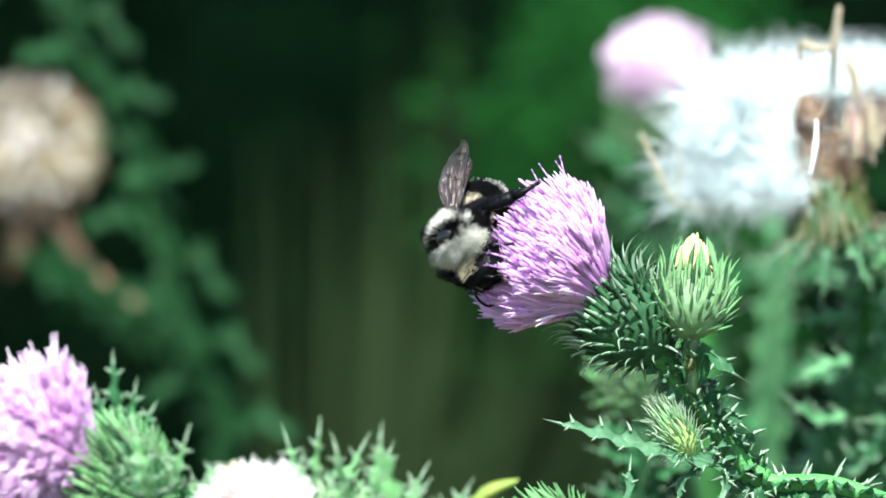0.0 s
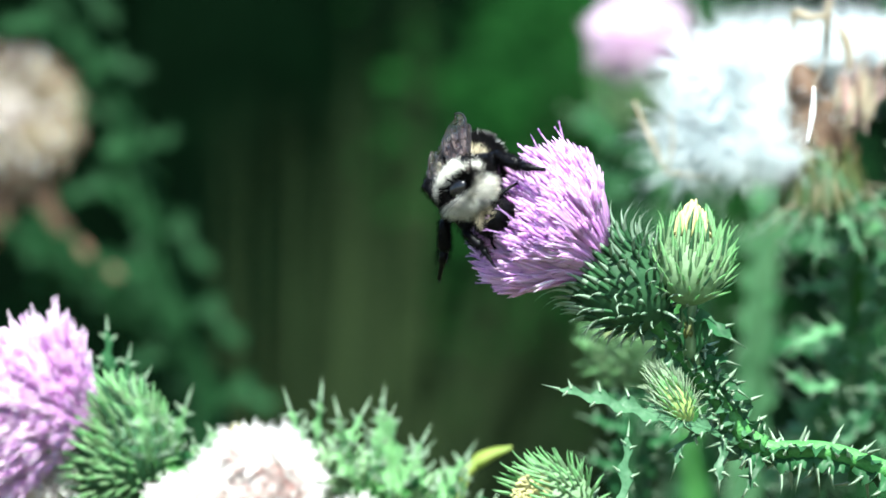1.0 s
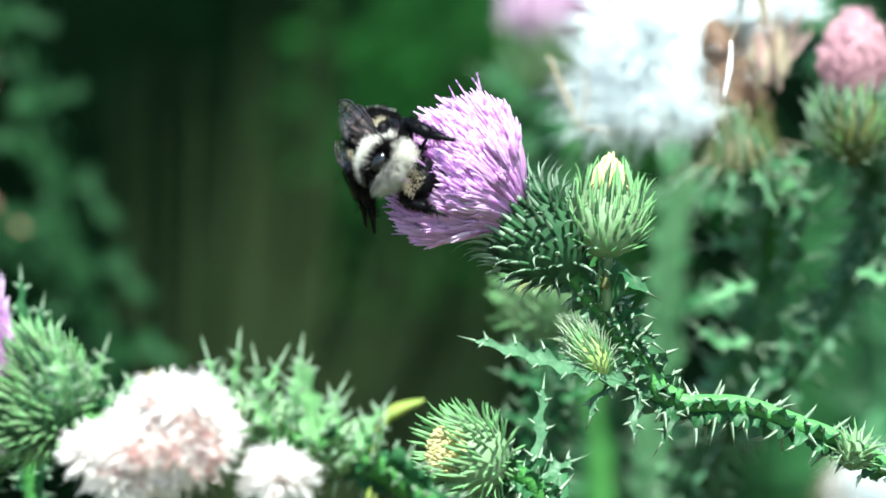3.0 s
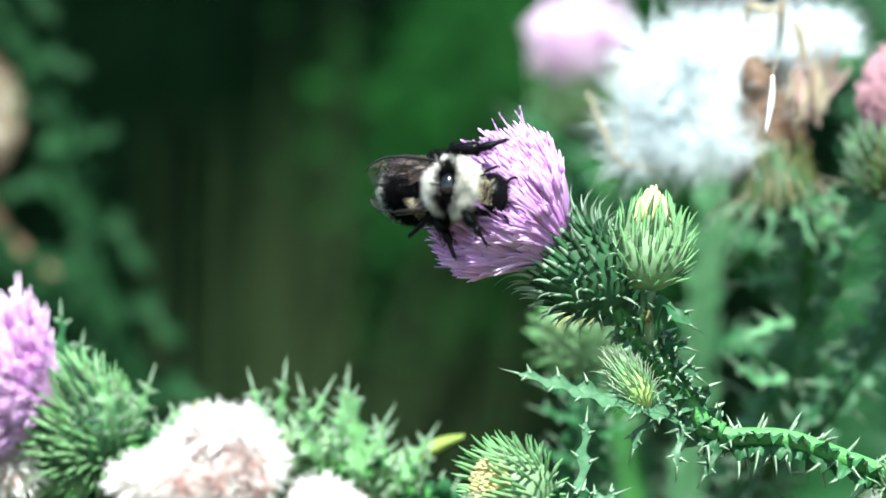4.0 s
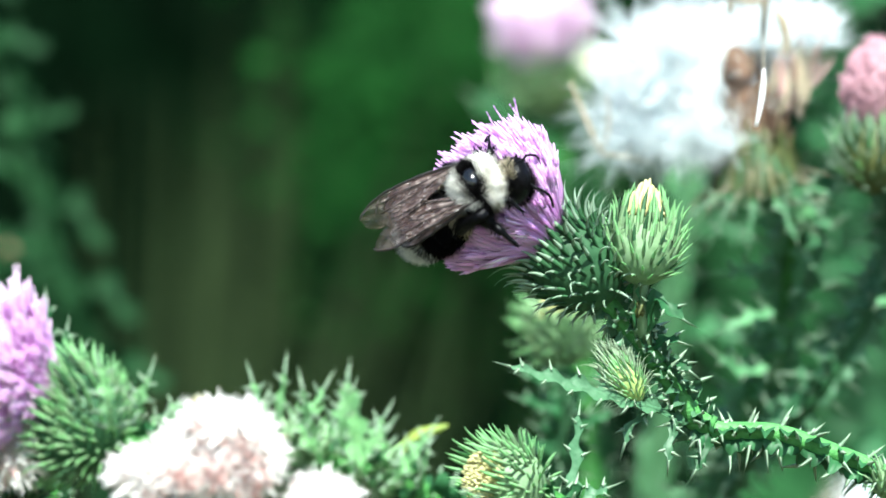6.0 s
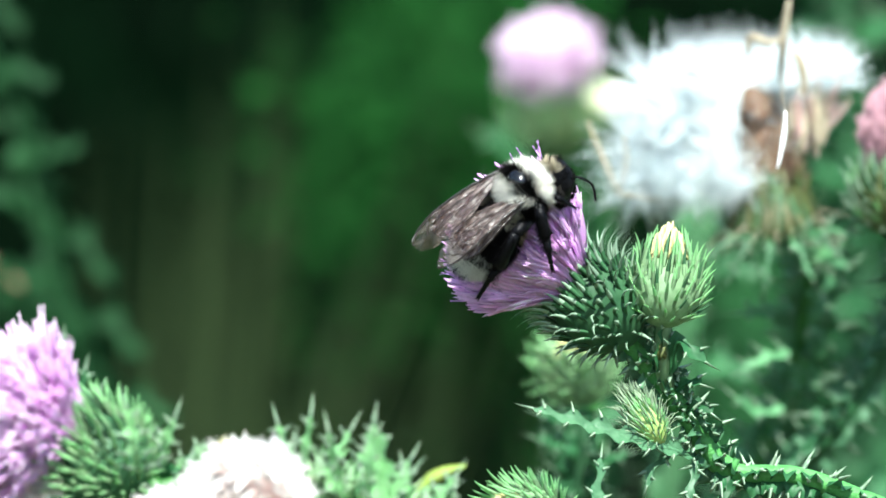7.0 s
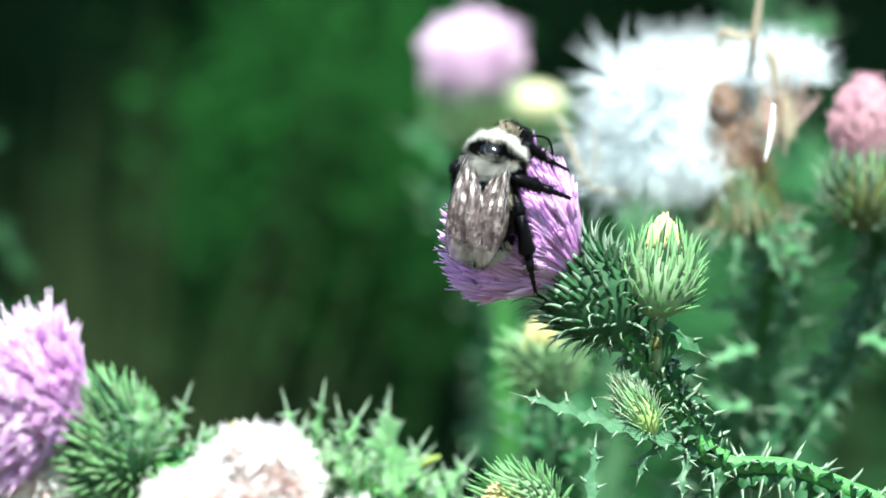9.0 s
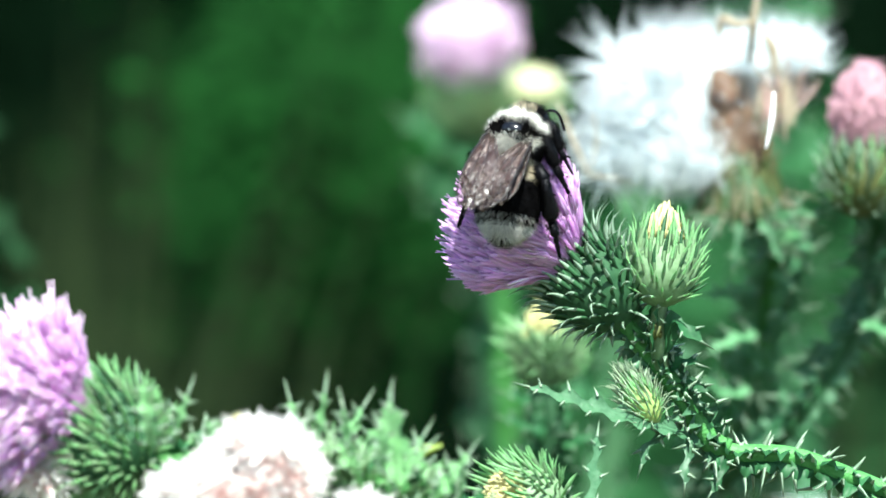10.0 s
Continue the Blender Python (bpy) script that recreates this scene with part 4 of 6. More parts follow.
def left_thistle():
    """The near plant at whose side a bright head lies over withered ones."""
    p = thing("thistle_plant", (-0.02, -0.045, 0.0), "spiny thistle with a pink head beside withered fluffy heads", "thistle")
    axis = Vector((-0.80, -0.15, 0.55))
    # Pale bud straps on this open head paint the sun on its bracts.
    head(p, W(-34.4, -40, -17.3), axis, 0.0048, 0.0048, 300, 0.0030, 900, dome=0.93, flower_axis=Vector((-0.90, -0.15, 0.36)), fmeshes=SOFT_FLORETS, bmeshes=YOUNG_AND_LIT_STRAPS, body=BRACT, hug=True, lean=0.50, label="open pink flower head over green spiny bracts")
    spiny_stem(p, [W(-30.8, -40, -19.0), W(-26, -41, -19.2), W(-22, -42, -19.5), W(-16.3, -48, -20.4), W(-9.5, -50, -21.2), W(-2.5, -46, -24.2), W(3, -44, -30), W(4, -44, -36)], 0.0010, 0.0012, wing=0.0016, step=0.0015, rows=5, spine=0.002)
    lower_stem(p, [W(4, -44, -35), W(3, -44, -60), W(-15, -45, -400), W(-20, -45, -800)], 0.0013)
    head(p, W(-41.5, -28, -22.4), Vector((-0.55, -0.2, 0.8)), 0.0042, 0.0045, 150, 0.0036, 0, lean=0.6, name="bud", label="dark green spiny bud")
    # leafy shoots along the branch
    r = random.Random(21)
    for x, z, h, lean in ((-30.5, -17.5, 5.5, -0.2), (-28.5, -17.0, 4, 0.3), (-17.5, -18.5, 5.0, -0.25), (-16.2, -18.6, 6.0, 0.1), (-14.6, -19.0, 5.0, 0.5), (-13.2, -19.0, 5.0, -0.2), (-12.0, -19.5, 4.5, 0.4),
                          (-10.7, -19.5, 6.4, 0.10), (-9.0, -20.5, 4.0, 0.5), (-7.0, -21.0, 3.5, -0.2), (-5.5, -21.8, 4.0, 0.6), (-4.0, -22.5, 3.4, 0.2), (-18.6, -19.8, 4.5, 0.3), (-12.4, -21.0, 4, -0.6),
                          (-8.0, -22.0, 4, -0.7), (-15, -20.5, 3.5, -0.7), (-10, -21.5, 4.0, 0.8), (-6.5, -22.5, 3.2, 0.9)):
        y = -50 + r.uniform(-6, 5)
        if x == -10.7:
            y = -58
        spiny_leaf(p, [W(x, y + 2, z), W(x + lean * h * 0.3, y, z + h * 0.45), W(x + lean * h * 0.9, y - 1, z + h)], 0.0011 * r.uniform(0.8, 1.2), 4,
                   Vector((r.uniform(-0.6, 0.2), -0.8, 0.7)), spine=0.0024, mat=LEAF_LIGHT)
    for x, z, h, lean in ((-26.6, -18.8, 2.4, -0.2), (-26.0, -18.4, 2.6, 0.3), (-24.8, -17.8, 2.4, -0.4)):
        spiny_leaf(p, [W(x, -44, z), W(x + lean * h * 0.3, -46, z + h * 0.45), W(x + lean * h * 0.9, -47, z + h)], 0.0011, 3, Vector((-0.2, -0.8, 0.7)), spine=0.0012, mat=LEAF_LIGHT)
    spiny_leaf(p, [W(-9.2, -56, -20.5), W(-9.5, -57, -16.8), W(-10.1, -58, -13.4)], 0.0019, 3, Vector((-0.3, -0.9, 0.5)), spine=0.0016, mat=LEAF_LIGHT)
    for x, z in ((-15.4, -19.6), (-12.8, -20.6), (-8.4, -22.0)):
        head(p, W(x, -49, z), Vector((r.uniform(-0.4, 0.4), -0.3, 1)), 0.0018, 0.0021, 60, 0.0030, 0, bmeshes=YOUNG, body=BUD_AND_LIT_BRACT, lean=0.6, name="bud", label="small young green bud")
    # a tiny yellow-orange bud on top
    head(p, W(-22.9, -52, -16.6), Vector((-0.1, -0.2, 1)), 0.0012, 0.0010, 30, 0.0014, 24, dome=0.7, profile=TIP, fmeshes=[YELLOW_FLORET], bmeshes=YOUNG, body=BUD_AND_LIT_BRACT, name="bud",
         label="tiny bud with an orange-yellow tip")
    # withered heads
    for k, (cx, cy, cz, rx, rz) in enumerate(((-21.6, -55, -17.6, 2.0, 1.2), (-19.6, -55, -18.2, 1.9, 1.5), (-23.4, -54, -19.4, 2.0, 1.2), (-18.6, -55, -20.4, 1.7, 1.8), (-27.2, -54, -21.6, 2.3, 1.0),
                                              (-24.4, -55, -21.4, 2.6, 1.7), (-21.0, -55, -21.6, 2.8, 2.4), (-24.8, -54, -23.6, 3.4, 1.5), (-12.2, -57, -23.8, 1.6, 0.9), (-40.0, -42, -20.4, 1.5, 1.2))):
        fl = Shape(CREAM, ROSY, OLD_WOOL)
        withered(fl, W(cx, cy, cz), (rx * MM, rx * 0.8 * MM, rz * MM), 260, 0.0020, 0, 3.1 * k, 0.6, 2)
        for _ in range(300):
            d = Vector((rng.gauss(0, 1), rng.gauss(-0.5, 1), rng.gauss(0.4, 0.8))).normalized()
            foot = W(cx, cy, cz) + Vector((d.x * rx, d.y * rx * 0.8, d.z * rz)) * 0.7 * MM
            broad_leaf(fl, foot, d + jitter(0.5), Vector((0, -0.6, 0.8)) + jitter(0.5), rng.uniform(0.0015, 0.0032), rng.uniform(0.0003, 0.0006), 1 if rng.random() < 0.05 else 0)
        for _ in range(22):
            d = Vector((rng.gauss(0, 1), rng.gauss(-0.4, 1), abs(rng.gauss(0, 1)))).normalized()
            pappus(fl, W(cx, cy, cz) + Vector((d.x * rx, d.y * rx * 0.8, d.z * rz)) * 0.95 * MM, d, 0.0026, 14, 60, 0.00006, 1 if rng.random() < 0.12 else 0)
        part("withered_head", fl, p, "withered cream and pink fluffy head")
    for k, (cx, cy, cz, rr) in enumerate(((-19.2, -57.4, -20.0, 1.5), (-18.4, -57.0, -22.0, 1.1), (-21.6, -59.0, -21.2, 0.8), (-24.2, -59.0, -21.8, 0.7))):
        ro = Shape(ROSY, CREAM)
        for _ in range(130):
            d = Vector((rng.gauss(0, 0.8), -1, rng.gauss(0.2, 0.8))).normalized()
            ro.spike(W(cx, cy, cz) + Vector((rng.gauss(0, 0.5) * rr, 0, rng.gauss(0, 0.5) * rr)) * MM, d, 0.0016 * rng.uniform(0.6, 1.2), 0.00012, 0 if rng.random() < 0.7 else 1, jitter(0.3))
        part("withered_petal", ro, p, "rosy brown withered petals")


STRAW_TOP = (26.55, 25, 13.6)


def seed_thistle():
    """The plant behind with a burst seed head and a dusky pink head."""
    p = thing("thistle_plant", (0.024, 0.110, 0.0), "thistle gone to seed with a white fluffy burst head", "thistle")
    spiny_stem(p, [W(20.5, 112, -40), W(22.6, 112, -27.8), W(25.3, 112, -22.3), W(27.3, 112, -18.6), W(29.1, 111, -15.2), W(30.0, 110, -11.2), W(30.4, 108, -7.4), W(30.8, 104, -2.6), W(29.6, 98, 1.0)], 0.0010, 0.0009, wing=0.0026, step=0.0024, rows=5, spine=0.0034,
               body=STEM, thorn=REAR_SPINE, blade=LEAF_MID)
    lower_stem(p, [W(20.6, 112, -39), W(21.5, 112, -100), W(23, 106, -400), W(24, 110, -800)], 0.0014)
    up = Vector((-0.10, -0.15, 1.0))
    head(p, W(26.9, 95, 4.6), up, 0.0032, 0.0034, 40, 0.0030, 0, bmeshes=DRIED, body=OLIVE, lean=0.22, name="seed_head", label="olive-brown opened seed head")
    skirt = Shape(OLIVE, STRAW, BRACT)
    for i in range(800):
        a, u = rng.uniform(0, 6.283), rng.random()
        o = Vector((math.cos(a), math.sin(a), 0))
        foot = W(26.7, 95, 7.6 - 2.6 * u) + o * (0.0026 + 0.0006 * u)
        fall = Vector((o.x * 0.55 + 0.10, o.y * 0.55, -1)) + jitter(0.16)
        pale = 1 if rng.random() < -0.10 * o.x else rng.choice((0, 0, 0, 2))
        broad_leaf(skirt, foot, fall, o + Vector((0, 0, 0.3)), rng.uniform(0.0030, 0.0058), rng.uniform(0.00035, 0.0006), pale)
    tagged(part("dry_bract", skirt, p, "linear olive and straw bracts bent down"), kind="stuff")
    cap = Shape(DRY)
    cap.ball(W(25.9, 95.0, 9.8), frame_of((-0.22, -0.1, 1)), (0.0022, 0.0022, 0.0064), 18, 12)
    capo = part("seed_cap", cap, p, "brown dry middle of the seed head")
    for i in range(260):
        a, u = i * 2.39996, i / 260
        b = W(26.7 - 1.6 * u, 95.0, 5.2 + 7.8 * u) + Vector((math.cos(a), math.sin(a), 0)) * (0.0026 - 0.0017 * u)
        place(DRY_BRACTS[i % 4 if rng.random() < 0.2 else i % 3], b, Vector((math.cos(a) * 0.10 - 0.15, math.sin(a) * 0.10, 1)) + jitter(0.10), Vector((math.cos(a), math.sin(a), 0)), rng.uniform(0.0026, 0.0044), capo, "dry_bract")
    for x, z, n, k in ((30.0, 11.6, 46, 0.10), (31.6, 13.6, 26, 0.35)):
        for i in range(n):
            b = W(x, 94, z) + Vector((rng.uniform(-0.0016, 0.0016), rng.uniform(-0.002, 0.002), rng.uniform(-0.003, 0.001)))
            place(DRY_BRACTS[3 if rng.random() < 0.6 else 4], b, Vector((k, -0.2, 1)) + jitter(0.25), Vector((0.1, -1, 0)) + jitter(0.5), rng.uniform(0.003, 0.0048), capo, "dry_bract")
    low = Shape(STRAW)
    for i in range(26):
        a = rng.random() * 6.283
        b = W(26.9, 95, 2.4 + rng.uniform(-0.6, 1.6)) + Vector((math.cos(a), math.sin(a), 0)) * 0.0042
        low.spike(b, Vector((math.cos(a) * 1.2, math.sin(a) * 1.2, rng.uniform(-1.2, -0.1))), rng.uniform(0.003, 0.006), 0.00010, 0, Vector((0, 0, -0.2)))
    tagged(part("bract_spine", low, p, "pale straw bract spines"), kind="stuff")
    # the white fluff
    fl = Shape(PAPPUS, WOOL)
    lump(fl, W(23.6, 99, 12.6), (0.0048, 0.0022, 0.0040), 1, 0.3, 9)
    for k, (cx, cz, rx, rz) in enumerate(((22.0, 12.2, 3.8, 3.4), (24.0, 14.6, 3.4, 2.6), (19.4, 10.6, 1.6, 1.8), (28.8, 16.8, 2.6, 1.3), (25.0, 11.0, 2.4, 3.0))):
        withered(fl, W(cx, 96, cz), (rx * MM, 0.002, rz * MM), 170, 0.0036, 0, 5.3 * k, 0.15, 1)
    for _ in range(16):
        a = rng.uniform(0.1, 1.35) * math.pi
        d = Vector((math.cos(a), rng.uniform(-0.5, 0.3), math.sin(a))).normalized()
        c = W(22.2, 95, 12.0) + Vector((d.x * 0.0056, d.y * 0.003, d.z * 0.0042)) * rng.uniform(0.7, 1.1)
        pappus(fl, c, d, 0.0078, 44, 75, 0.00004)
    for _ in range(24):
        c = W(rng.uniform(27, 34), 95 + rng.uniform(-2, 3), rng.uniform(15.5, 18.5))
        pappus(fl, c, Vector((rng.uniform(-0.4, 0.7), -0.3, 1)), 0.0045, 34, 80, 0.00006)
    for _ in range(14):
        c = W(rng.uniform(13.5, 20), 91 + rng.uniform(-2, 3), rng.uniform(5.6, 8.5))
        pappus(fl, c, Vector((-0.5, -0.4, -0.25)), 0.0050, 30, 70, 0.00006)
    for _ in range(46):
        a = rng.uniform(0.0, 1.3) * math.pi
        d = Vector((math.cos(a), 0, math.sin(a)))
        c = W(22.4, 99, 12.0) + Vector((d.x * 0.0062, 0, d.z * 0.0046))
        pappus(fl, c, d + jitter(0.3), 0.0062, 26, 60, 0.00005)
    for _ in range(34):
        c = W(rng.uniform(20.5, 24.6), 93 + rng.uniform(-2, 3), rng.uniform(4.6, 9.0))
        pappus(fl, c, Vector((rng.uniform(-0.8, 0.3), -0.5, rng.uniform(-0.5, 0.6))), 0.0042, 24, 75, 0.00005)
    part("seed_fluff", fl, p, "bright white fluffy seed hairs")
    wisps = Shape(PAPPUS)
    for k in range(9):
        c = W(rng.uniform(15.0, 19.0), 92 + rng.uniform(-3, 2), rng.uniform(7.0, 16.5))
        pappus(wisps, c, Vector((-1, -0.4, rng.uniform(-0.6, 0.6))), rng.uniform(0.0055, 0.0090), 34, 70, 0.00008)
    part("seed_tuft", wisps, p, "long loose white seed hairs")
    for x, y, z, s in ((16.8, 92, 12.2, 0.0062), (13.4, 93, 10.0, 0.0055), (14.6, 93, 15.8, 0.005), (13.4, 92, 6.4, 0.0045), (18.6, 91, 17.2, 0.004)):
        st = Shape(PAPPUS)
        pappus(st, W(x, y, z), Vector((-0.3, -1, 0.1)), s * 1.5, 100, 125, 0.00008)
        part("seed_tuft", st, p, "loose white tuft of seed hairs")
    # drooping grey leaves under the seed head
    for x, dx, dz in ((25.0, -5.0, -2.4), (25.8, -3.4, -4.4), (27.8, 3.0, -4.6), (29.0, 5.0, -2.2), (29.4, 5.6, 0.2), (27.0, -1.0, -5.2)):
        spiny_leaf(p, [W(x, 92, 1.4), W(x + dx * 0.5, 90, 1.6 + dz * 0.35), W(x + dx, 89, 1.2 + dz)], 0.0009, 3, Vector((0, -0.9, 0.4)), spine=0.0020, mat=BRACT, thorn=REAR_SPINE)
    fuzz = Shape(DRY, STRAW)
    for _ in range(800):
        u, a = rng.random(), rng.random() * 6.283
        b = W(26.7 - 1.6 * u, 95.0, 5.6 + 8.8 * u) + Vector((math.cos(a), math.sin(a), 0)) * (0.0028 - 0.0019 * u)
        fuzz.spike(b, Vector((math.cos(a) * 0.3, math.sin(a) * 0.3, 1)) + jitter(0.3), rng.uniform(0.0014, 0.0032), 0.00011, 1 if rng.random() < 0.25 else 0, jitter(0.2))
    tagged(part("cap_fuzz", fuzz, p, "brown dry hairs"), kind="stuff")
    # straw bits
    for pts, r in (([W(27.4, 90, 16.5), W(27.6, 88, 20.0), W(28.2, 88, 24.5)], 0.00045),
                   ([W(27.6, 88, 20.6), W(26.0, 87, 20.2), W(24.4, 88, 20.8), W(24.2, 88, 19.0)], 0.0005), ([W(11.5, 88, 5.2), W(10.0, 88, 8.5), W(8.4, 88, 12.4)], 0.00022),
                   ([W(11.5, 88, 5.2), W(13.5, 89, 5.0), W(17, 90, 4.4)], 0.0002), ([W(11.6, 88, 5.4), W(12.2, 88, 8.2), W(12.0, 88, 11.2)], 0.00013), ([W(28.5, 86, 19.5), W(29.4, 86, 18.0), W(29.8, 86, 15.0)], 0.0005),
                   ([W(*STRAW_TOP), W(STRAW_TOP[0] - 0.05, 25, STRAW_TOP[2] - 1.6), W(STRAW_TOP[0] - 0.3, 25, STRAW_TOP[2] - 3.4), W(STRAW_TOP[0] - 0.7, 25, STRAW_TOP[2] - 5.4)], 0.00034), ([W(27.6, 90, 17.0), W(27.0, 60, 15.0), W(*STRAW_TOP)], 0.00010)):
        st = Shape(CREAM if pts[0].y < 0.03 else STRAW)
        c = curve(pts, 8)
        st.tube(c, [r * (1 - 0.5 * abs(i / 4 - 1)) for i in range(9)], 6)
        part("straw", st, p, "pale dry straw piece")
    # the dusky pink head and its bent stem
    head(p, W(38.4, 85, 5.4), Vector((0.02, -0.1, 1)), 0.0038, 0.0041, 150, 0.0028, 700, dome=0.84, profile=TALL, fmeshes=DUSKY_FLORETS, bmeshes=STRAPS[:2] + YOUNG_AND_LIT_STRAPS[:1], body=OLIVE, hug=True, lean=0.25,
         label="half-closed dusky pink head over green bracts")
    # The bent stem's shaded look comes from this darker body colour.
    spiny_stem(p, [W(38.6, 86, 2.6), W(40.4, 90, 1.2), W(40.8, 94, -2.0), W(40.2, 95, -5.6), W(38.6, 95, -8.6), W(36.2, 95, -13.0), W(33.0, 95, -18.0), W(29.6, 97, -21.6), W(25.0, 104, -26), W(21.6, 112, -34)], 0.0010, 0.0012, wing=0.0017, step=0.0020, rows=4, spine=0.0028, body=WING_AND_SHADED_LEAF, thorn=REAR_SPINE, blade=LEAF)
    # leaves on these stems
    r = random.Random(5)
    for x, z in ((29.0, -2.0), (28.6, 0.4), (29.0, -6.0), (28.6, -10.5), (28.0, -16.0), (40.0, -3.0), (38.8, -9.0)):
        sx = r.choice((-1, 1))
        y = 94 + r.uniform(-6, 8)
        spiny_leaf(p, [W(x, y, z), W(x + sx * 2.6, y - 2, z + r.uniform(-0.8, 1.6)), W(x + sx * 5.0, y - 3, z + r.uniform(-3, 2.0))], 0.0013, 3, Vector((0, -0.8, 0.6)), spine=0.0028, mat=LEAF_MID, thorn=REAR_SPINE)


def rear_bud_thistle():
    """The soft bud and stem right behind the visited head."""
    p = thing("thistle_plant", (0.010, 0.100, 0.0), "thistle shoot with a closed green bud", "thistle")
    spiny_stem(p, [W(7.0, 93, -34), W(7.4, 92, -26.7), W(8.4, 90, -20.0), W(7.8, 90, -16.2)], 0.0010, 0.0009, wing=0.0018, rows=4, step=0.0022, spine=0.0022, body=BRACT, thorn=REAR_SPINE)
    lower_stem(p, [W(7, 93, -33.5), W(8, 95, -120), W(10, 98, -400), W(10, 100, -800)], 0.0018)
    head(p, W(7.6, 92, -12.9), Vector((-0.15, -0.2, 1)), 0.0027, 0.0032, 110, 0.0033, 60, dome=1.6, profile=TIP, fmeshes=[YELLOW_FLORET], bmeshes=YOUNG, body=BUD_AND_LIT_BRACT, lean=0.6, name="bud",
         label="soft green bud with a yellow tip")
    # Leaves in a darker copy of the leaf green, as painted shade.
    for x, z, sx in ((8.0, -18.0, -1), (7.8, -20.5, -1), (8.2, -22.0, 1), (7.6, -24.5, -1)):
        spiny_leaf(p, [W(x, 91, z), W(x + sx * 2.2, 90, z + 0.8), W(x + sx * 4.4, 89, z + 1.6)], 0.0012, 3, Vector((0, -0.8, 0.6)), spine=0.002, mat=WING_AND_SHADED_LEAF, thorn=REAR_SPINE)
    # a strong pale stem further back
    q = thing("thistle_plant", (0.022, 0.215, 0.0), "thick pale green thistle stem", "thistle")
    spiny_stem(q, [W(17.0, 205, -60), W(17.6, 204, -34), W(18.6, 202, -20.3), W(19.4, 200, -10), W(20.4, 199, -2.0), W(21.5, 199, 6)], 0.0015, 0.0013, wing=0.0012, step=0.0034, rows=3, spine=0.002, body=LEAF_MID, thorn=REAR_SPINE, blade=LEAF_MID)
    lower_stem(q, [W(17, 205, -59), W(18, 208, -150), W(22, 212, -400), W(22, 215, -800)], 0.0026)
    # Shade is put into these leaves through the darker green.
    for x, z, sx in ((18.8, -16, 1), (19.6, -5, 1), (18.2, -21, -1)):
        spiny_leaf(q, [W(x, 201, z), W(x + sx * 4.0, 199, z + 1.5), W(x + sx * 8.0, 198, z + 0.5)], 0.0024, 3, Vector((0, -0.8, 0.6)), spine=0.002, mat=WING_AND_SHADED_LEAF, thorn=REAR_SPINE)


def far_thistle():
    """The soft pink head and the yellow bud far behind."""
    p = thing("thistle_plant", (0.015, 0.310, 0.0), "thistle with an open pink head and a yellow bud", "thistle")
    head(p, W(5.3, 300, 11.4), Vector((-0.12, -0.2, 1)), 0.0042, 0.0042, 120, 0.0038, 300, dome=1.04, profile=TALL, fmeshes=PALE_PINK_FLORETS + DUSKY_FLORETS[:1], bmeshes=YOUNG[:2], body=OLIVE, label="open pink flower head")
    spiny_stem(p, [W(11, 306, -60), W(9.5, 304, -30), W(8.4, 302, -10), W(7.0, 301, 1.0), W(6.0, 300, 7.0)], 0.0018, 0.0013, wing=0.0034, step=0.003, rows=4)
    lower_stem(p, [W(11, 306, -59), W(13, 308, -200), W(15, 310, -800)], 0.0024)
    head(p, W(12.0, 300, 11.4), Vector((0, -0.4, 1)), 0.0030, 0.0032, 60, 0.0030, 140, dome=1.8, profile=PAD, fmeshes=[CREAM_FLORET], bmeshes=YOUNG, body=BUD_AND_LIT_BRACT, name="bud",
         label="pale yellow bud")
    spiny_stem(p, [W(8.4, 302, -6), W(10.4, 301, 2), W(11.8, 300, 8.4)], 0.0010, 0.0009, wing=0.002, step=0.003, rows=3, name="pedicel")
    # Far leaves darkened by colour to paint partial shade.
    for pts in ([W(5.5, 300, 6), W(1.5, 298, 7.5), W(-3.5, 297, 10.5)], [W(6, 300, 4), W(2, 299, 2), W(-1.5, 298, 4)], [W(7, 301, -2), W(3, 300, -2), W(-1, 299, 1)], [W(7.5, 302, -8), W(12, 301, -7), W(15.5, 300, -4)]):
        spiny_leaf(p, pts, 0.0034, 3, Vector((0, -0.8, 0.6)), spine=0.003, mat=WING_AND_SHADED_LEAF)
    # a withered fluffy head low behind
    z0 = thing("thistle_plant", (0.045, 0.240, 0.0), "withered thistle with a white fluffy head", "thistle")
    fl = Shape(PAPPUS, STRAW, WOOL)
    lump(fl, W(41.0, 231, -36.6), (0.0042, 0.002, 0.0034), 2, 0.3, 4)
    for _ in range(40):
        d = Vector((rng.gauss(0, 1), rng.gauss(0, 1), abs(rng.gauss(0, 1)))).normalized()
        pappus(fl, W(40.4, 230, -37.6) + d * 0.0030, d + jitter(0.4), 0.0048, 30, 80, 0.00008, 1 if d.x < -0.5 else 0)
    part("withered_head", fl, z0, "withered white fluffy head")
    lower_stem(z0, [W(40.4, 230, -38.7), W(43, 234, -60), W(45, 240, -400), W(45, 240, -800)], 0.0014)
    # a pale shoot at the upper right
    q = thing("thistle_plant", (0.060, 0.330, 0.0), "tall pale green thistle shoot", "thistle")
    spiny_stem(q, [W(45, 320, -60), W(43, 320, -20), W(40, 320, 10), W(38.5, 320, 30), W(38, 320, 50)], 0.0013, 0.0009, wing=0.004, step=0.0034, rows=4, body=BRACT, thorn=REAR_SPINE)
    lower_stem(q, [W(45, 320, -59), W(52, 325, -300), W(60, 330, -800)], 0.0024)
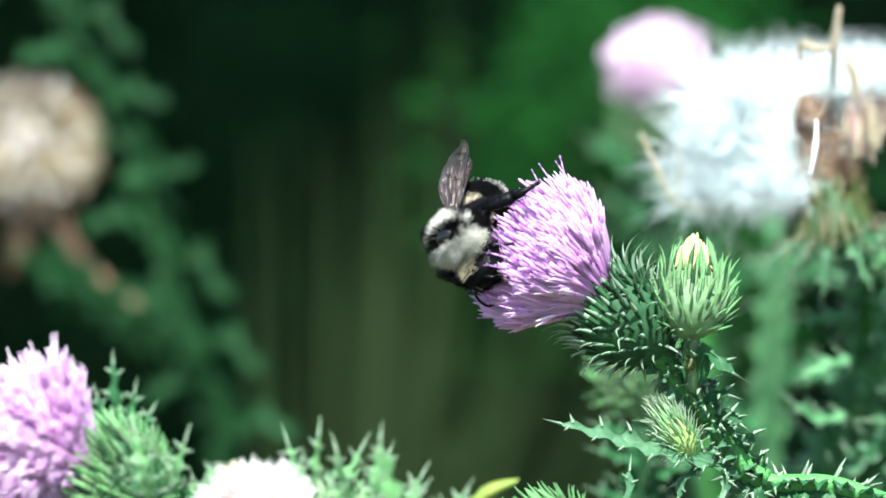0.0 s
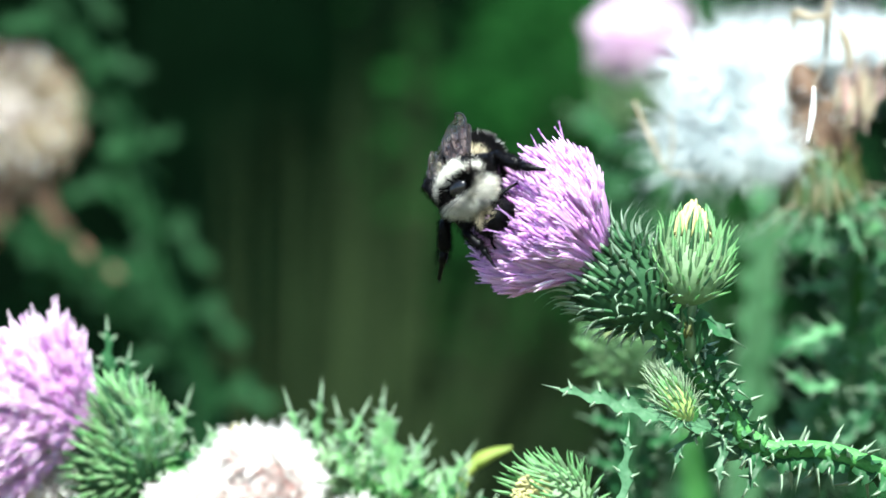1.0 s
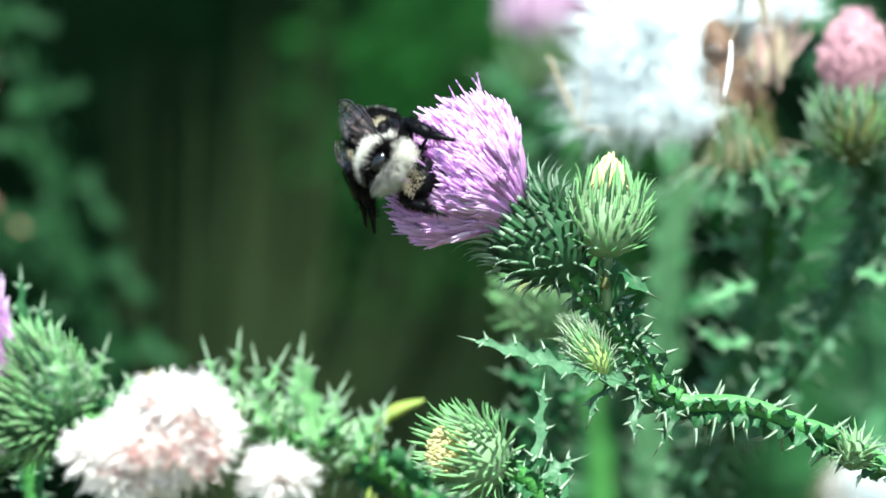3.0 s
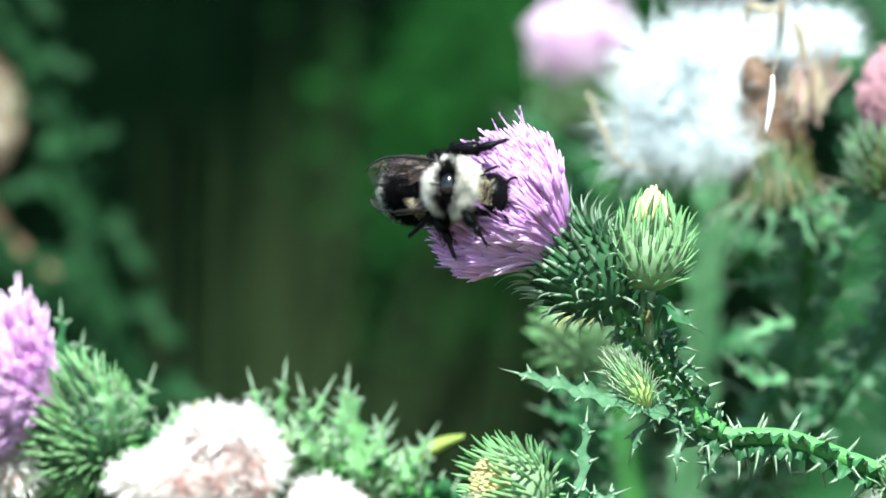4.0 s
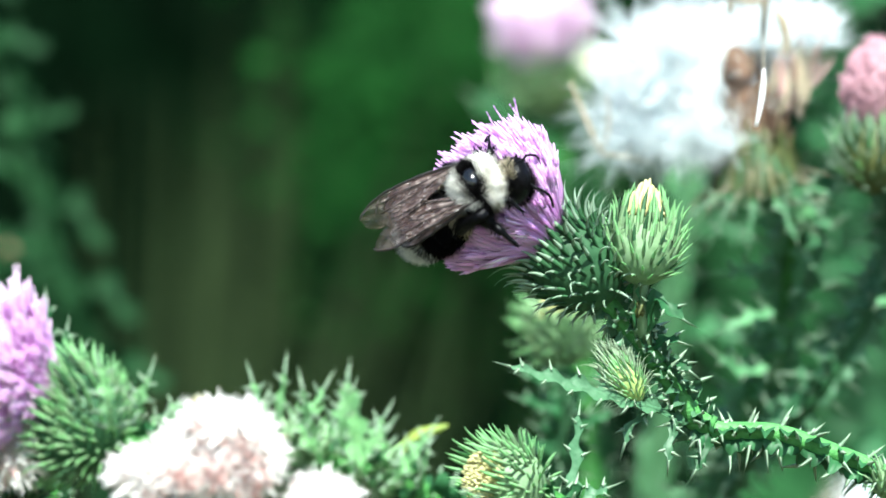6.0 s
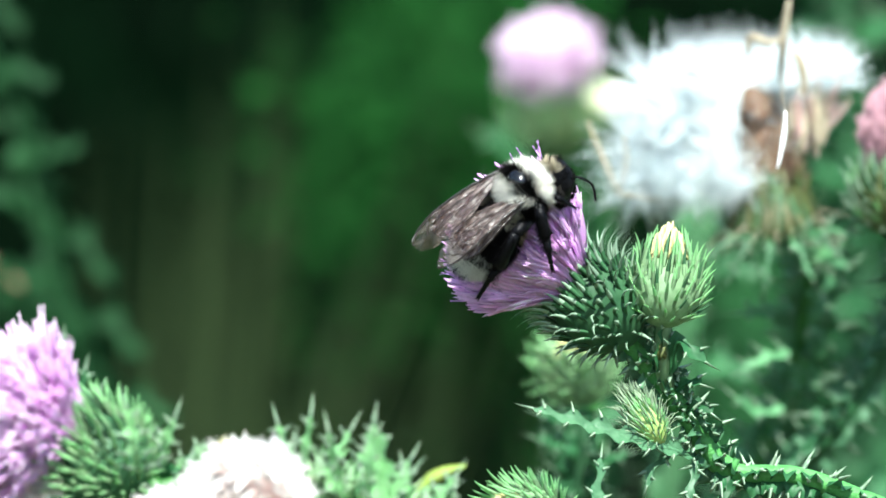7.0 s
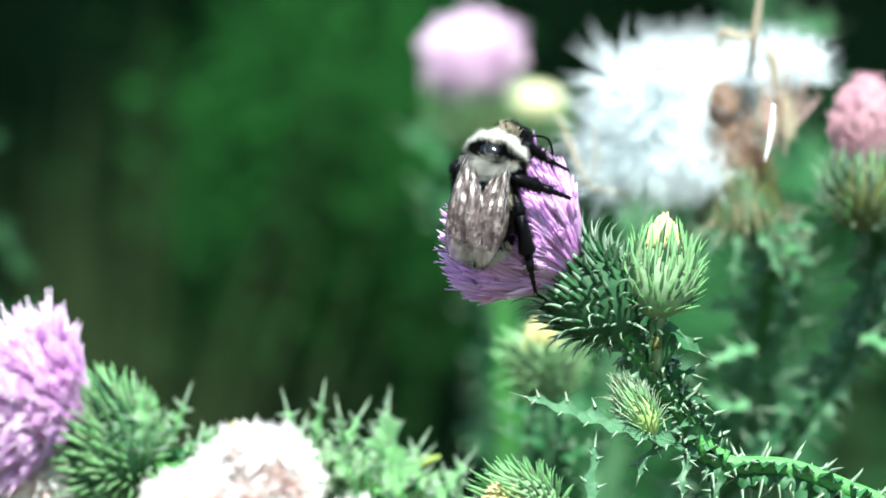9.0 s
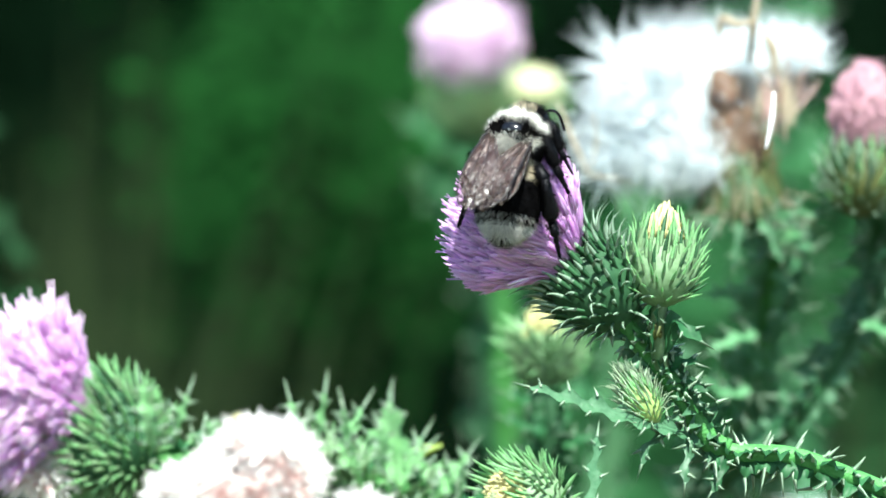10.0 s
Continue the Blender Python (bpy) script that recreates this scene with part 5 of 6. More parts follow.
    # Darker leaf green again paints the shade on this shoot.
    for x, z, sx in ((40, 14, -1), (39.5, 20, 1), (38.8, 27, -1), (38.6, 33, 1), (41.5, 4, 1)):
        spiny_leaf(q, [W(x, 320, z), W(x + sx * 4.0, 318, z + 2.5), W(x + sx * 8.0, 317, z + 3.5)], 0.0034, 3, Vector((0, -0.8, 0.6)), spine=0.003, mat=WING_AND_SHADED_LEAF)


def far_left_thistle():
    """The withered head and leafy stem at the far side."""
    p = thing("thistle_plant", (-0.045, 0.330, 0.0), "leafy thistle with a withered brown head", "thistle")
    # Stem and leaves wear the darkened green; the plant's shade is painted in.
    spiny_stem(p, [W(-45, 322, -60), W(-48.4, 316, -23.2), W(-52.9, 315, -9.6), W(-56.0, 315, 4.7), W(-59.2, 315, 14.8), W(-66.3, 315, 28.5), W(-70, 315, 40)], 0.0010, 0.0008, wing=0.0026, step=0.004, rows=3, body=SHADED_LEAF, thorn=SHADED_LEAF, blade=SHADED_LEAF)
    lower_stem(p, [W(-45, 322, -59), W(-44, 326, -300), W(-45, 330, -800)], 0.0024)
    r = random.Random(9)
    for k in range(12):
        u = k / 11
        a = W(-48.0 - 20 * u, 315, -24 + 54 * u)
        sx = -1 if k % 2 else 1
        spiny_leaf(p, [a, a + Vector((sx * 0.0036, -0.002, 0.002)), a + Vector((sx * 0.0080, -0.003, 0.004 * r.uniform(-1, 1)))], 0.0026, 3, Vector((0, -0.8, 0.6)), spine=0.002, mat=SHADED_LEAF, thorn=SHADED_LEAF)
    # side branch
    spiny_stem(p, [W(-50, 316, -18), W(-58, 314, -13), W(-66, 313, -7), W(-71.6, 312, -2)], 0.0009, 0.0008, wing=0.0026, step=0.004, rows=3, name="branch", body=SHADED_LEAF, thorn=SHADED_LEAF, blade=SHADED_LEAF)
    for k in range(5):
        u = k / 4
        a = W(-51 - 15 * u, 314, -18 + 10 * u)
        spiny_leaf(p, [a, a + Vector((-0.001, -0.002, 0.004)), a + Vector((-0.003, -0.003, 0.008))], 0.0024, 3, Vector((0, -0.8, 0.6)), spine=0.002, mat=SHADED_LEAF, thorn=SHADED_LEAF)
    dh = Shape(DRY, STRAW, CREAM)
    c = W(-71.1, 311, 11.0)
    dh.ball(c + Vector((0, 0.004, 0)), frame_of((0.1, -1, 0.1)), (0.005, 0.005, 0.004), 16, 10, 0)
    for i in range(230):
        s = (i + 0.5) / 230
        th = radians(105) * math.sqrt(s)
        a = i * 2.39996
        d = Vector((math.cos(a) * math.sin(th), -math.cos(th), math.sin(a) * math.sin(th)))
        broad_leaf(dh, c + d * 0.0028, d + jitter(0.15), d.cross(Vector((math.sin(a), 0, -math.cos(a)))), 0.0034 + 0.0032 * s, 0.0013, 2 if s < 0.08 or rng.random() < 0.15 else (1 if s < 0.4 or rng.random() < 0.6 else 0))
    part("withered_head", dh, p, "withered brown head with a pale middle")
    ds = Shape(DRY)
    ds.tube(curve([c + Vector((0, 0.006, 0)), W(-69.5, 316, 4), W(-64, 316, -4), W(-58, 315, -9)], 12), 0.0009, 6)
    part("withered_stem", ds, p, "brown dry stem")
    hang = Shape(DRY)
    for i in range(6):
        broad_leaf(hang, W(-71 + rng.uniform(-3, 3), 311, 4 + rng.uniform(-1, 2)), Vector((rng.uniform(-0.4, 0.4), -0.1, -1)), Vector((0, -1, 0)), rng.uniform(0.005, 0.010), 0.0018)
    part("withered_leaf", hang, p, "hanging brown withered leaves")
    # a spike leaf of a nearer shoot
    q = thing("thistle_plant", (-0.040, 0.060, 0.0), "slender thistle shoot with upright spiny leaves", "thistle")
    spiny_stem(q, [W(-40.6, 55, -40), W(-40.8, 55, -25), W(-41.2, 55, -15)], 0.0010, 0.0008, wing=0.0014)
    lower_stem(q, [W(-40.6, 55, -39), W(-40, 57, -200), W(-40, 60, -800)], 0.0015)
    # Upright leaves, their shade painted with the darker green.
    for x0, x1, z1 in ((-41.2, -41.6, -8.6), (-41.0, -39.6, -11.4), (-41.4, -43.2, -11.8), (-41, -38.2, -13.5)):
        spiny_leaf(q, [W(x0, 55, -17), W(x0 * 0.4 + x1 * 0.6, 54, (z1 - 17) / 2), W(x1, 54, z1)], 0.0012, 4, Vector((0, -1, 0.3)), spine=0.0018, mat=WING_AND_SHADED_LEAF)


def grass_blade():
    s = Shape(BLADE)
    pts = [W(-7.6, 60, -60), W(-8.6, 60, -28), W(-8.1, 60, -24.3), W(-7.3, 60, -22.7), W(-5.6, 60, -21.5), W(-3.2, 60, -20.7)]
    c = curve(pts, 24)
    verts, faces = [], []
    for i, q in enumerate(c):
        u = i / 24
        w = 0.00085 * (1 - u ** 6) * (1 if u > 0.5 else 0.7) + 0.00004
        o = Vector((0.3, -0.3, -0.9)) if u > 0.7 else Vector((1, -0.2, 0))
        verts += [q - o * w, q + Vector((0, 0.0004, 0.0002)), q + o * w, q + Vector((0, -0.0001, 0))]
    for i in range(24):
        for j in range(4):
            k = (j + 1) % 4
            faces.append((i * 4 + j, i * 4 + k, i * 4 + 4 + k, i * 4 + 4 + j))
    s.add(verts, faces)
    t = Shape(BLADE)
    t.tube(curve([W(-7.6, 60, -58), W(-8, 60, -300), W(-8, 60, -800)], 12), 0.0011, 6)
    p = thing("grass_tuft", W(-8, 60, -800), "yellow-green bent blade of grass", "grass")
    part("blade", s, p)
    part("stalk", t, p)


def yellow_floret(stout=1.0, mat=YELLOW):
    s = Shape(mat)
    s.tube([(0, 0, 0), (0.01, 0, 0.4), (0.0, 0, 0.8), (0, 0, 1.0)], [0.05 * stout, 0.075 * stout, 0.07 * stout, 0.012], 5)
    return s.mesh("floret")


YELLOW_FLORET = yellow_floret()
CREAM_FLORET = yellow_floret(2.2, PALE_BUD)
FINE_YELLOW = yellow_floret(1.3)


def dry_bract(k, mat):
    s = Shape(mat)
    broad_leaf(s, (0, 0, 0), (0.0, 0.03 * k, 1), (1, 0.1 * k, 0.1), 1.0, 0.085)
    return s.mesh("dry_bract")


DRY_BRACTS = [dry_bract(k, m) for k, m in enumerate((DRY, DRY, DRY, STRAW, ROSY))]
background()
visited_thistle()
low_bud_thistle()
left_thistle()
seed_thistle()
rear_bud_thistle()
far_thistle()
far_left_thistle()
grass_blade()

# ---- the bumblebee (its own space: x ahead, y to its left, z up; metres) ----


def bee_pile(shapes, centre, radii, count, length, choose, lay=0.45, skip=None, r=0.000045):
    """Hairs over an ellipsoid, laid back; choose(unit place) names the shape that takes each."""
    for i in range(count):
        s = (i + 0.5) / count
        z = 1 - 2 * s
        a = i * 2.39996
        q = Vector((math.sqrt(1 - z * z) * math.cos(a), math.sqrt(1 - z * z) * math.sin(a), z)) + jitter(0.02)
        if skip and skip(q):
            continue
        pick = choose(q)
        if pick is None:
            continue
        base = Vector(centre) + Vector((q.x * radii[0], q.y * radii[1], q.z * radii[2])) * 0.97
        nrm = Vector((q.x / radii[0], q.y / radii[1], q.z / radii[2])).normalized()
        tuft = noise.noise_vector(base * 1500.0)
        d = nrm + Vector((-lay, 0, 0)) + jitter(0.30) + tuft * 0.42
        shapes[pick].spike(base, d, length * rng.uniform(0.55, 1.15) * (1 + 0.35 * tuft.x), r, 0, jitter(0.12) + tuft * 0.15)


def bumblebee():
    b = thing("bumblebee", (0, 0, 0), "black bumblebee with white furry thorax bands and white tail", "bumblebee")
    I3 = Matrix.Identity(3)
    X = frame_of((1, 0, 0), Vector((0, 1, 0)))

    def bit(name, shape, parent, label="", at=None):
        ob = new(name, shape.mesh(name))
        ob.parent = parent
        ob.matrix_basis = at or Matrix()
        return tagged(ob, label)

    # thorax
    tr = (0.0019, 0.0022, 0.0019)
    s = Shape(CHITIN)
    s.ball((0, 0, 0), I3, tr, 28, 18)
    thorax = bit("thorax", s, b)
    white, black, cream = Shape(WHITEPILE), Shape(BLACKPILE), Shape(TAWNYPILE)

    def thorax_pick(q):
        edge = rng.gauss(0, 0.08)
        if q.z < -0.62 + 0.25 * max(0, -q.x):
            return "b"
        half = 0.40 if abs(q.y) < 0.50 else max(0.13, 0.40 - 0.60 * (abs(q.y) - 0.50))
        if abs(q.x - 0.02 + edge) < half and q.z > -0.35:
            return "b"
        if abs(q.y) > 0.72 and q.x < 0.25 and q.z < 0.25:
            return "b"
        return "t" if q.z < 0.05 and rng.random() < 0.35 else "w"
    bald = lambda q: ((q.x - 0.05) / 0.38) ** 2 + (q.y / 0.48) ** 2 < 1 and q.z > 0.5
    bee_pile({"w": white, "b": black, "t": cream}, (0, 0, 0), tr, 21000, 0.00115, thorax_pick, 0.12, skip=bald, r=0.000028)
    tagged(bit("white_fur", white, thorax, "dense white fur with a black band"), kind="stuff")
    tagged(bit("black_fur", black, thorax, "black band of fur between the wings"), kind="stuff")
    tagged(bit("cream_fur", cream, thorax, "cream fur low on the sides"), kind="stuff")
    sp = Shape(BALD)
    sp.ball((0.0001, 0, 0.0016), I3, (0.00082, 0.00118, 0.00074), 18, 12)
    bit("bald_spot", sp, thorax, "glossy bare black spot on the back")
    # head
    hd = Shape(CHITIN)
    hd.ball((0.0008, 0, -0.0004), pose(0, 0, 0, 0, 25, 0).to_3x3(), (0.0016, 0.0021, 0.0023), 22, 16)
    hd.ball((0.0011, 0, -0.0021), pose(0, 0, 0, 0, 20, 0).to_3x3(), (0.0008, 0.0010, 0.0010), 14, 10)
    head_ob = bit("head", hd, b, "black head", pose(0.0022, 0, -0.0014))
    hb, ht = Shape(BLACKPILE), Shape(TAWNYPILE)
    bee_pile({"b": hb, "t": ht}, (0.0008, 0, -0.0004), (0.0016, 0.0021, 0.0023), 2800, 0.00065, lambda q: "t" if q.z > 0.74 and q.x < 0.35 and abs(q.y) < 0.50 and rng.random() < 0.75 else ("b" if abs(q.y) < 0.8 else None), -0.1, r=0.000035)
    tagged(bit("face_fur", hb, head_ob), kind="stuff")
    tagged(bit("crown_fur", ht, head_ob, "tawny tuft on the crown"), kind="stuff")
    for sg in (1, -1):
        e = Shape(EYE)
        e.ball((0.0005, sg * 0.0015, -0.0002), pose(0, 0, 0, sg * 14, 22, 0).to_3x3(), (0.0007, 0.0005, 0.0014), 14, 12)
        bit("eye", e, head_ob, "glossy black eye")
        a = Shape(CHITIN)
        p0 = Vector((0.0018, sg * 0.0006, 0.0000))
        p1 = p0 + Vector((0.0007, sg * 0.0011, 0.0001))
        p2 = p1 + Vector((0.0009, sg * 0.0005, -0.0013))
        p3 = p2 + Vector((-0.0001, sg * 0.0002, -0.0018))
        c = curve([p0, p1, p2, p3], 14)
        a.tube(c, [0.00010 if i < 5 else 0.00012 + 0.00002 * (i % 2) for i in range(15)], 7)
        bit("antenna", a, head_ob, "thin bent black antenna")
    tg = Shape(CHITIN)
    tg.tube([(0.0014, 0, -0.0026), (0.0015, 0, -0.0040), (0.0012, 0, -0.0050)], [0.00028, 0.0002, 0.00008], 6)
    bit("tongue", tg, head_ob)
    # abdomen, with its root at the waist
    ar = (0.0039, 0.0027, 0.0026)
    ac = Vector((-0.0034, 0, -0.0004))
    s = Shape(CHITIN)
    s.ball(ac, X, (ar[1], ar[2], ar[0]), 28, 22, 0, lambda u: 1 - 0.10 * max(0, 0.45 - u))
    for k in range(5):
        x = ac.x + ar[0] * (0.62 - k * 0.32)
        g = math.sqrt(max(0, 1 - ((x - ac.x) / ar[0]) ** 2)) * 1.01
        s.tube([Vector((x, ar[1] * g * math.cos(q), ac.z + ar[2] * g * math.sin(q))) for q in (6.283 * i / 28 for i in range(29))], 0.00012, 5)
    abdomen = bit("abdomen", s, b, "black abdomen with a white tail", pose(-0.0018, 0, -0.0006))
    aw, ab, tuft = Shape(WHITEPILE), Shape(BLACKPILE), Shape(TAWNYPILE)

    def abdomen_pick(q):
        x = q.x + rng.gauss(0, 0.03)
        if x < -0.93:
            return "b" if rng.random() < 0.7 else "w"
        if x < -0.55:
            return "w"
        if -0.47 < x < -0.38:
            return "w" if rng.random() < 0.7 else "b"
        if x > 0.50 and abs(q.y) > 0.40 and q.z > -0.5:
            return "t"
        return "b"
    bee_pile({"w": aw, "b": ab, "t": tuft}, ac, ar, 16000, 0.00085, abdomen_pick, 0.9, r=0.000030)
    tagged(bit("side_tuft", tuft, abdomen, "cream tufts beside the waist"), kind="stuff")
    tagged(bit("tail_fur", aw, abdomen, "white fur round the tail"), kind="stuff")
    tagged(bit("black_fur", ab, abdomen), kind="stuff")
    # wings: root at the origin, reaching back along -x

    def wing(name, sg, length, width, at, veins):
        n, k = 48, 14
        verts, faces = [], []
        lead = lambda u: -0.10 * width * math.sin(math.pi * u)
        trail = lambda u: width * (0.22 + 0.70 * math.sin(math.pi * 0.5 * min(1, u / 0.62)) ** 1.3)
        for i in range(n + 1):
            u = i / n
            end = math.sqrt(max(0, 1 - max(0, (u - 0.70) / 0.30) ** 2)) if u > 0.70 else 1
            for j in range(k + 1):
                v = j / k
                lo, hi = lead(u), trail(u)
                mid = lo * 0.6 + hi * 0.4
                y = mid + (lo + (hi - lo) * v - mid) * max(end, 0.04)
                crease = noise.noise(Vector((u * 9, v * 5, sg * 3.0 + length * 900))) + 0.6 * noise.noise(Vector((u * 21, v * 9, 7.0 + sg)))
                z = sg * 0.00025 + 0.00012 * crease + 0.00006 * math.sin(v * 20 + u * 5) + 0.0004 * math.sin(math.pi * u) - 0.0006 * u * u * v
                verts.append((-u * length, -sg * y, z))
        for i in range(n):
            for j in range(k):
                a = i * (k + 1) + j
                faces.append((a, a + 1, a + k + 2, a + k + 1))
        s = Shape(MEMBRANE)
        s.add(verts, faces)
        w = bit(name, s, b, "smoky brown translucent wing", at)
        vn = Shape(VEIN)
        V = lambda u, v: Vector(verts[min(n, round(u * n)) * (k + 1) + min(k, round(v * k))])
        vn.tube([V(i / n, 0) for i in range(0, n + 1)], [0.00013 * (1 - 0.6 * i / n) + 0.00003 for i in range(n + 1)], 5)
        for v0, v1, u0, u1 in veins:
            vn.tube([V(u0 + (u1 - u0) * q, v0 + (v1 - v0) * q) for q in (i / 8 for i in range(9))], 0.00006, 4)
        bit("vein", vn, w, "dark brown wing veins")
        return w
    fore_v = ((0.25, 0.3, 0.02, 0.75), (0.5, 0.6, 0.05, 0.8), (0.8, 0.95, 0.05, 0.55), (0.0, 0.5, 0.45, 0.5), (0.0, 0.35, 0.62, 0.72), (0.3, 0.75, 0.5, 0.62), (0.1, 0.5, 0.78, 0.85))
    hind_v = ((0.3, 0.5, 0.05, 0.7), (0.6, 0.9, 0.05, 0.6), (0.1, 0.6, 0.5, 0.6))
    wings = {}
    for sg, side in ((1, "left"), (-1, "right")):
        wings[side, "fore"] = wing("forewing", sg, 0.0103, 0.0031, Matrix(), fore_v)
        wings[side, "hind"] = wing("hindwing", sg, 0.0074, 0.0026, Matrix(), hind_v)
    # legs: thigh with its root at the hip along +x, shin and foot follow
    legs = {}
    for sg, side in ((1, "left"), (-1, "right")):
        for pair, (l1, l2, l3, r) in {"front": (0.0024, 0.0025, 0.0022, 0.00048), "middle": (0.0029, 0.0030, 0.0028, 0.00068), "hind": (0.0034, 0.0040, 0.0032, 0.00066)}.items():
            th, sh, ft = Shape(CHITIN, BLACKPILE), Shape(CHITIN, BLACKPILE), Shape(CHITIN, BLACKPILE)
            th.tube([(-0.0004, 0, 0), (0, 0, 0), (l1 * 0.4, 0, 0), (l1, 0, 0)], [r * 0.7, r * 0.9, r * 1.05, r * 0.7], 9)
            sh.tube([(0, 0, 0), (l2 * 0.3, 0, 0), (l2 * 0.85, 0, 0), (l2, 0, 0)], [r * 0.6, r * 0.8, r * (1.25 if pair == "hind" else 0.95), r * 0.6], 9)
            c = [(0, 0, 0), (l3 * 0.4, 0, 0), (l3 * 0.42, 0, 0), (l3 * 0.58, 0, 0), (l3 * 0.6, 0, 0), (l3 * 0.76, 0, 0), (l3 * 0.78, 0, 0), (l3, 0, 0)]
            ft.tube(c, [r * 0.62, r * 0.62, r * 0.36, r * 0.42, r * 0.3, r * 0.38, r * 0.28, r * 0.3], 7)
            for e in (1, -1):
                ft.tube([(l3, 0, 0), (l3 + 0.0002, e * 0.00015, 0), (l3 + 0.0003, e * 0.00018, -0.0002)], [0.00007, 0.00006, 0.00002], 4)
            for shp, ln, cnt in ((th, l1, 260), (sh, l2, 380), (ft, l3 * 0.5, 90)):
                for i in range(cnt):
                    q = rng.random() * 6.283
                    d = Vector((0.5, math.cos(q), math.sin(q)))
                    shp.spike(Vector((rng.random() * ln, math.cos(q) * r * 0.7, math.sin(q) * r * 0.7)), d, 0.00055 * rng.uniform(0.6, 1.2), 0.00003, 1)
            leg = bit("leg", th, b, "black hairy leg")
            shin = bit("shin", sh, leg, "", pose(l1, 0, 0))
            foot = bit("foot", ft, leg, "", pose(l1 + l2, 0, 0))
            legs[side, pair] = (leg, shin, foot, (l1, l2, l3), sg)
    return b, abdomen, head_ob, wings, legs


BEE = bumblebee()


def bee_pose(t, x, y, z, fx, fy, fz, ux, uy, uz):
    f = Vector((fx, fy, fz)).normalized()
    u = Vector((ux, uy, uz))
    u = (u - f * u.dot(f)).normalized()
    m = Matrix((f, u.cross(f), u)).transposed().to_4x4()
    m.translation = W(x, y, z)
    return m


def turn_to(way, up):
    x = Vector(way).normalized()
    z = (Vector(up) - x * Vector(up).dot(x)).normalized()
    return Matrix((x, z.cross(x), z)).transposed().to_4x4()


def motions():
    bee, abdomen, head_ob, wings, legs = BEE
    rows = [
        (0.0, -5.56, -6.30, 3.55, 0.304, -0.457, -0.836, -0.677, -0.721, 0.148),
        (0.2, -5.41, -6.38, 4.16, 0.334, -0.435, -0.836, -0.625, -0.767, 0.149),
        (0.5, -5.66, -6.53, 5.68, 0.379, -0.401, -0.834, -0.542, -0.827, 0.151),
        (1.0, -4.59, -6.83, 4.91, 0.494, -0.328, -0.805, -0.462, -0.883, 0.076),
        (1.2, -5.11, -6.87, 4.36, 0.520, -0.361, -0.774, -0.464, -0.880, 0.099),
        (1.5, -5.27, -6.75, 4.01, 0.557, -0.408, -0.724, -0.466, -0.874, 0.134),
        (2.0, -4.66, -7.01, 4.14, 0.590, -0.476, -0.652, -0.463, -0.861, 0.209),
        (2.5, -4.66, -7.41, 3.61, 0.641, -0.391, -0.660, -0.410, -0.902, 0.136),
        (2.7, -4.90, -7.47, 2.58, 0.714, -0.362, -0.599, -0.430, -0.902, 0.032),
        (3.8, -2.28, -8.66, 4.15, 0.834, -0.339, -0.435, -0.348, -0.935, 0.063),
        (4.0, -2.35, -8.73, 3.42, 0.947, -0.309, -0.087, -0.287, -0.936, 0.206),
        (4.5, -1.77, -8.94, 4.79, 0.936, -0.284, 0.206, -0.345, -0.849, 0.400),
        (4.7, -0.88, -9.13, 4.78, 0.934, -0.271, 0.233, -0.348, -0.836, 0.425),
        (5.0, 0.40, -9.58, 4.44, 0.929, -0.252, 0.272, -0.355, -0.814, 0.459),
        (5.5, 0.10, -9.77, 3.73, 0.882, -0.156, 0.445, -0.358, -0.836, 0.416),
        (5.7, 0.21, -9.98, 2.18, 0.871, -0.127, 0.474, -0.356, -0.829, 0.432),
        (6.8, 0.49, -9.25, 6.36, 0.785, 0.037, 0.618, -0.364, -0.780, 0.509),
        (7.0, 2.31, -9.34, 6.41, 0.747, 0.183, 0.639, -0.314, -0.751, 0.582),
        (7.2, 3.24, -9.42, 6.72, 0.749, 0.188, 0.635, -0.312, -0.746, 0.588),
        (7.5, 2.88, -9.33, 5.98, 0.751, 0.197, 0.630, -0.309, -0.739, 0.599),
        (8.0, 3.11, -8.82, 7.29, 0.684, 0.246, 0.686, -0.349, -0.715, 0.605),
        (8.2, 4.42, -8.95, 6.91, 0.644, 0.307, 0.701, -0.330, -0.715, 0.616),
        (8.5, 4.01, -9.32, 7.11, 0.576, 0.396, 0.715, -0.297, -0.714, 0.634),
        (8.7, 4.01, -9.46, 7.21, 0.480, 0.413, 0.774, -0.292, -0.757, 0.585),
        (9.0, -0.14, -9.38, 7.93, 0.325, 0.429, 0.843, -0.275, -0.810, 0.518),
        (9.5, 0.86, -8.89, 9.00, 0.264, 0.466, 0.844, -0.272, -0.804, 0.529),
        (10.0, 1.70, -8.83, 8.94, 0.259, 0.518, 0.815, -0.248, -0.780, 0.575),
    ]
    rows = [(r[0], bee_pose(*r)) for r in rows]
    walk(bee, rows)
    # abdomen bends down round the flower; wings rise and fold
    walk(abdomen, [
        (t, pose(-0.0018, 0, -0.0006, 0, ry, 0)) for t, ry in ((0.0, -60), (0.8, -64), (1.6, -66), (2.7, -60), (3.8, -42), (4.5, -20), (5.0, -9), (5.7, -11), (7.0, -15), (7.5, -18), (8.0, -24), (8.5, -15), (9.0, -28), (9.5, -22), (10.0, -26))])
    walk(head_ob, [
        (t, pose(0.0022, 0, -0.0014, 0, ry, rz)) for t, ry, rz in ((0.0, 12, 0), (1.0, 8, 6), (2.0, 16, -4), (4.2, 10, 0), (5.0, 16, 5), (5.7, 8, -8), (7.1, 14, 4), (8.2, 20, 0), (8.9, 10, -12), (9.6, 18, 0), (10.0, 14, 6))])
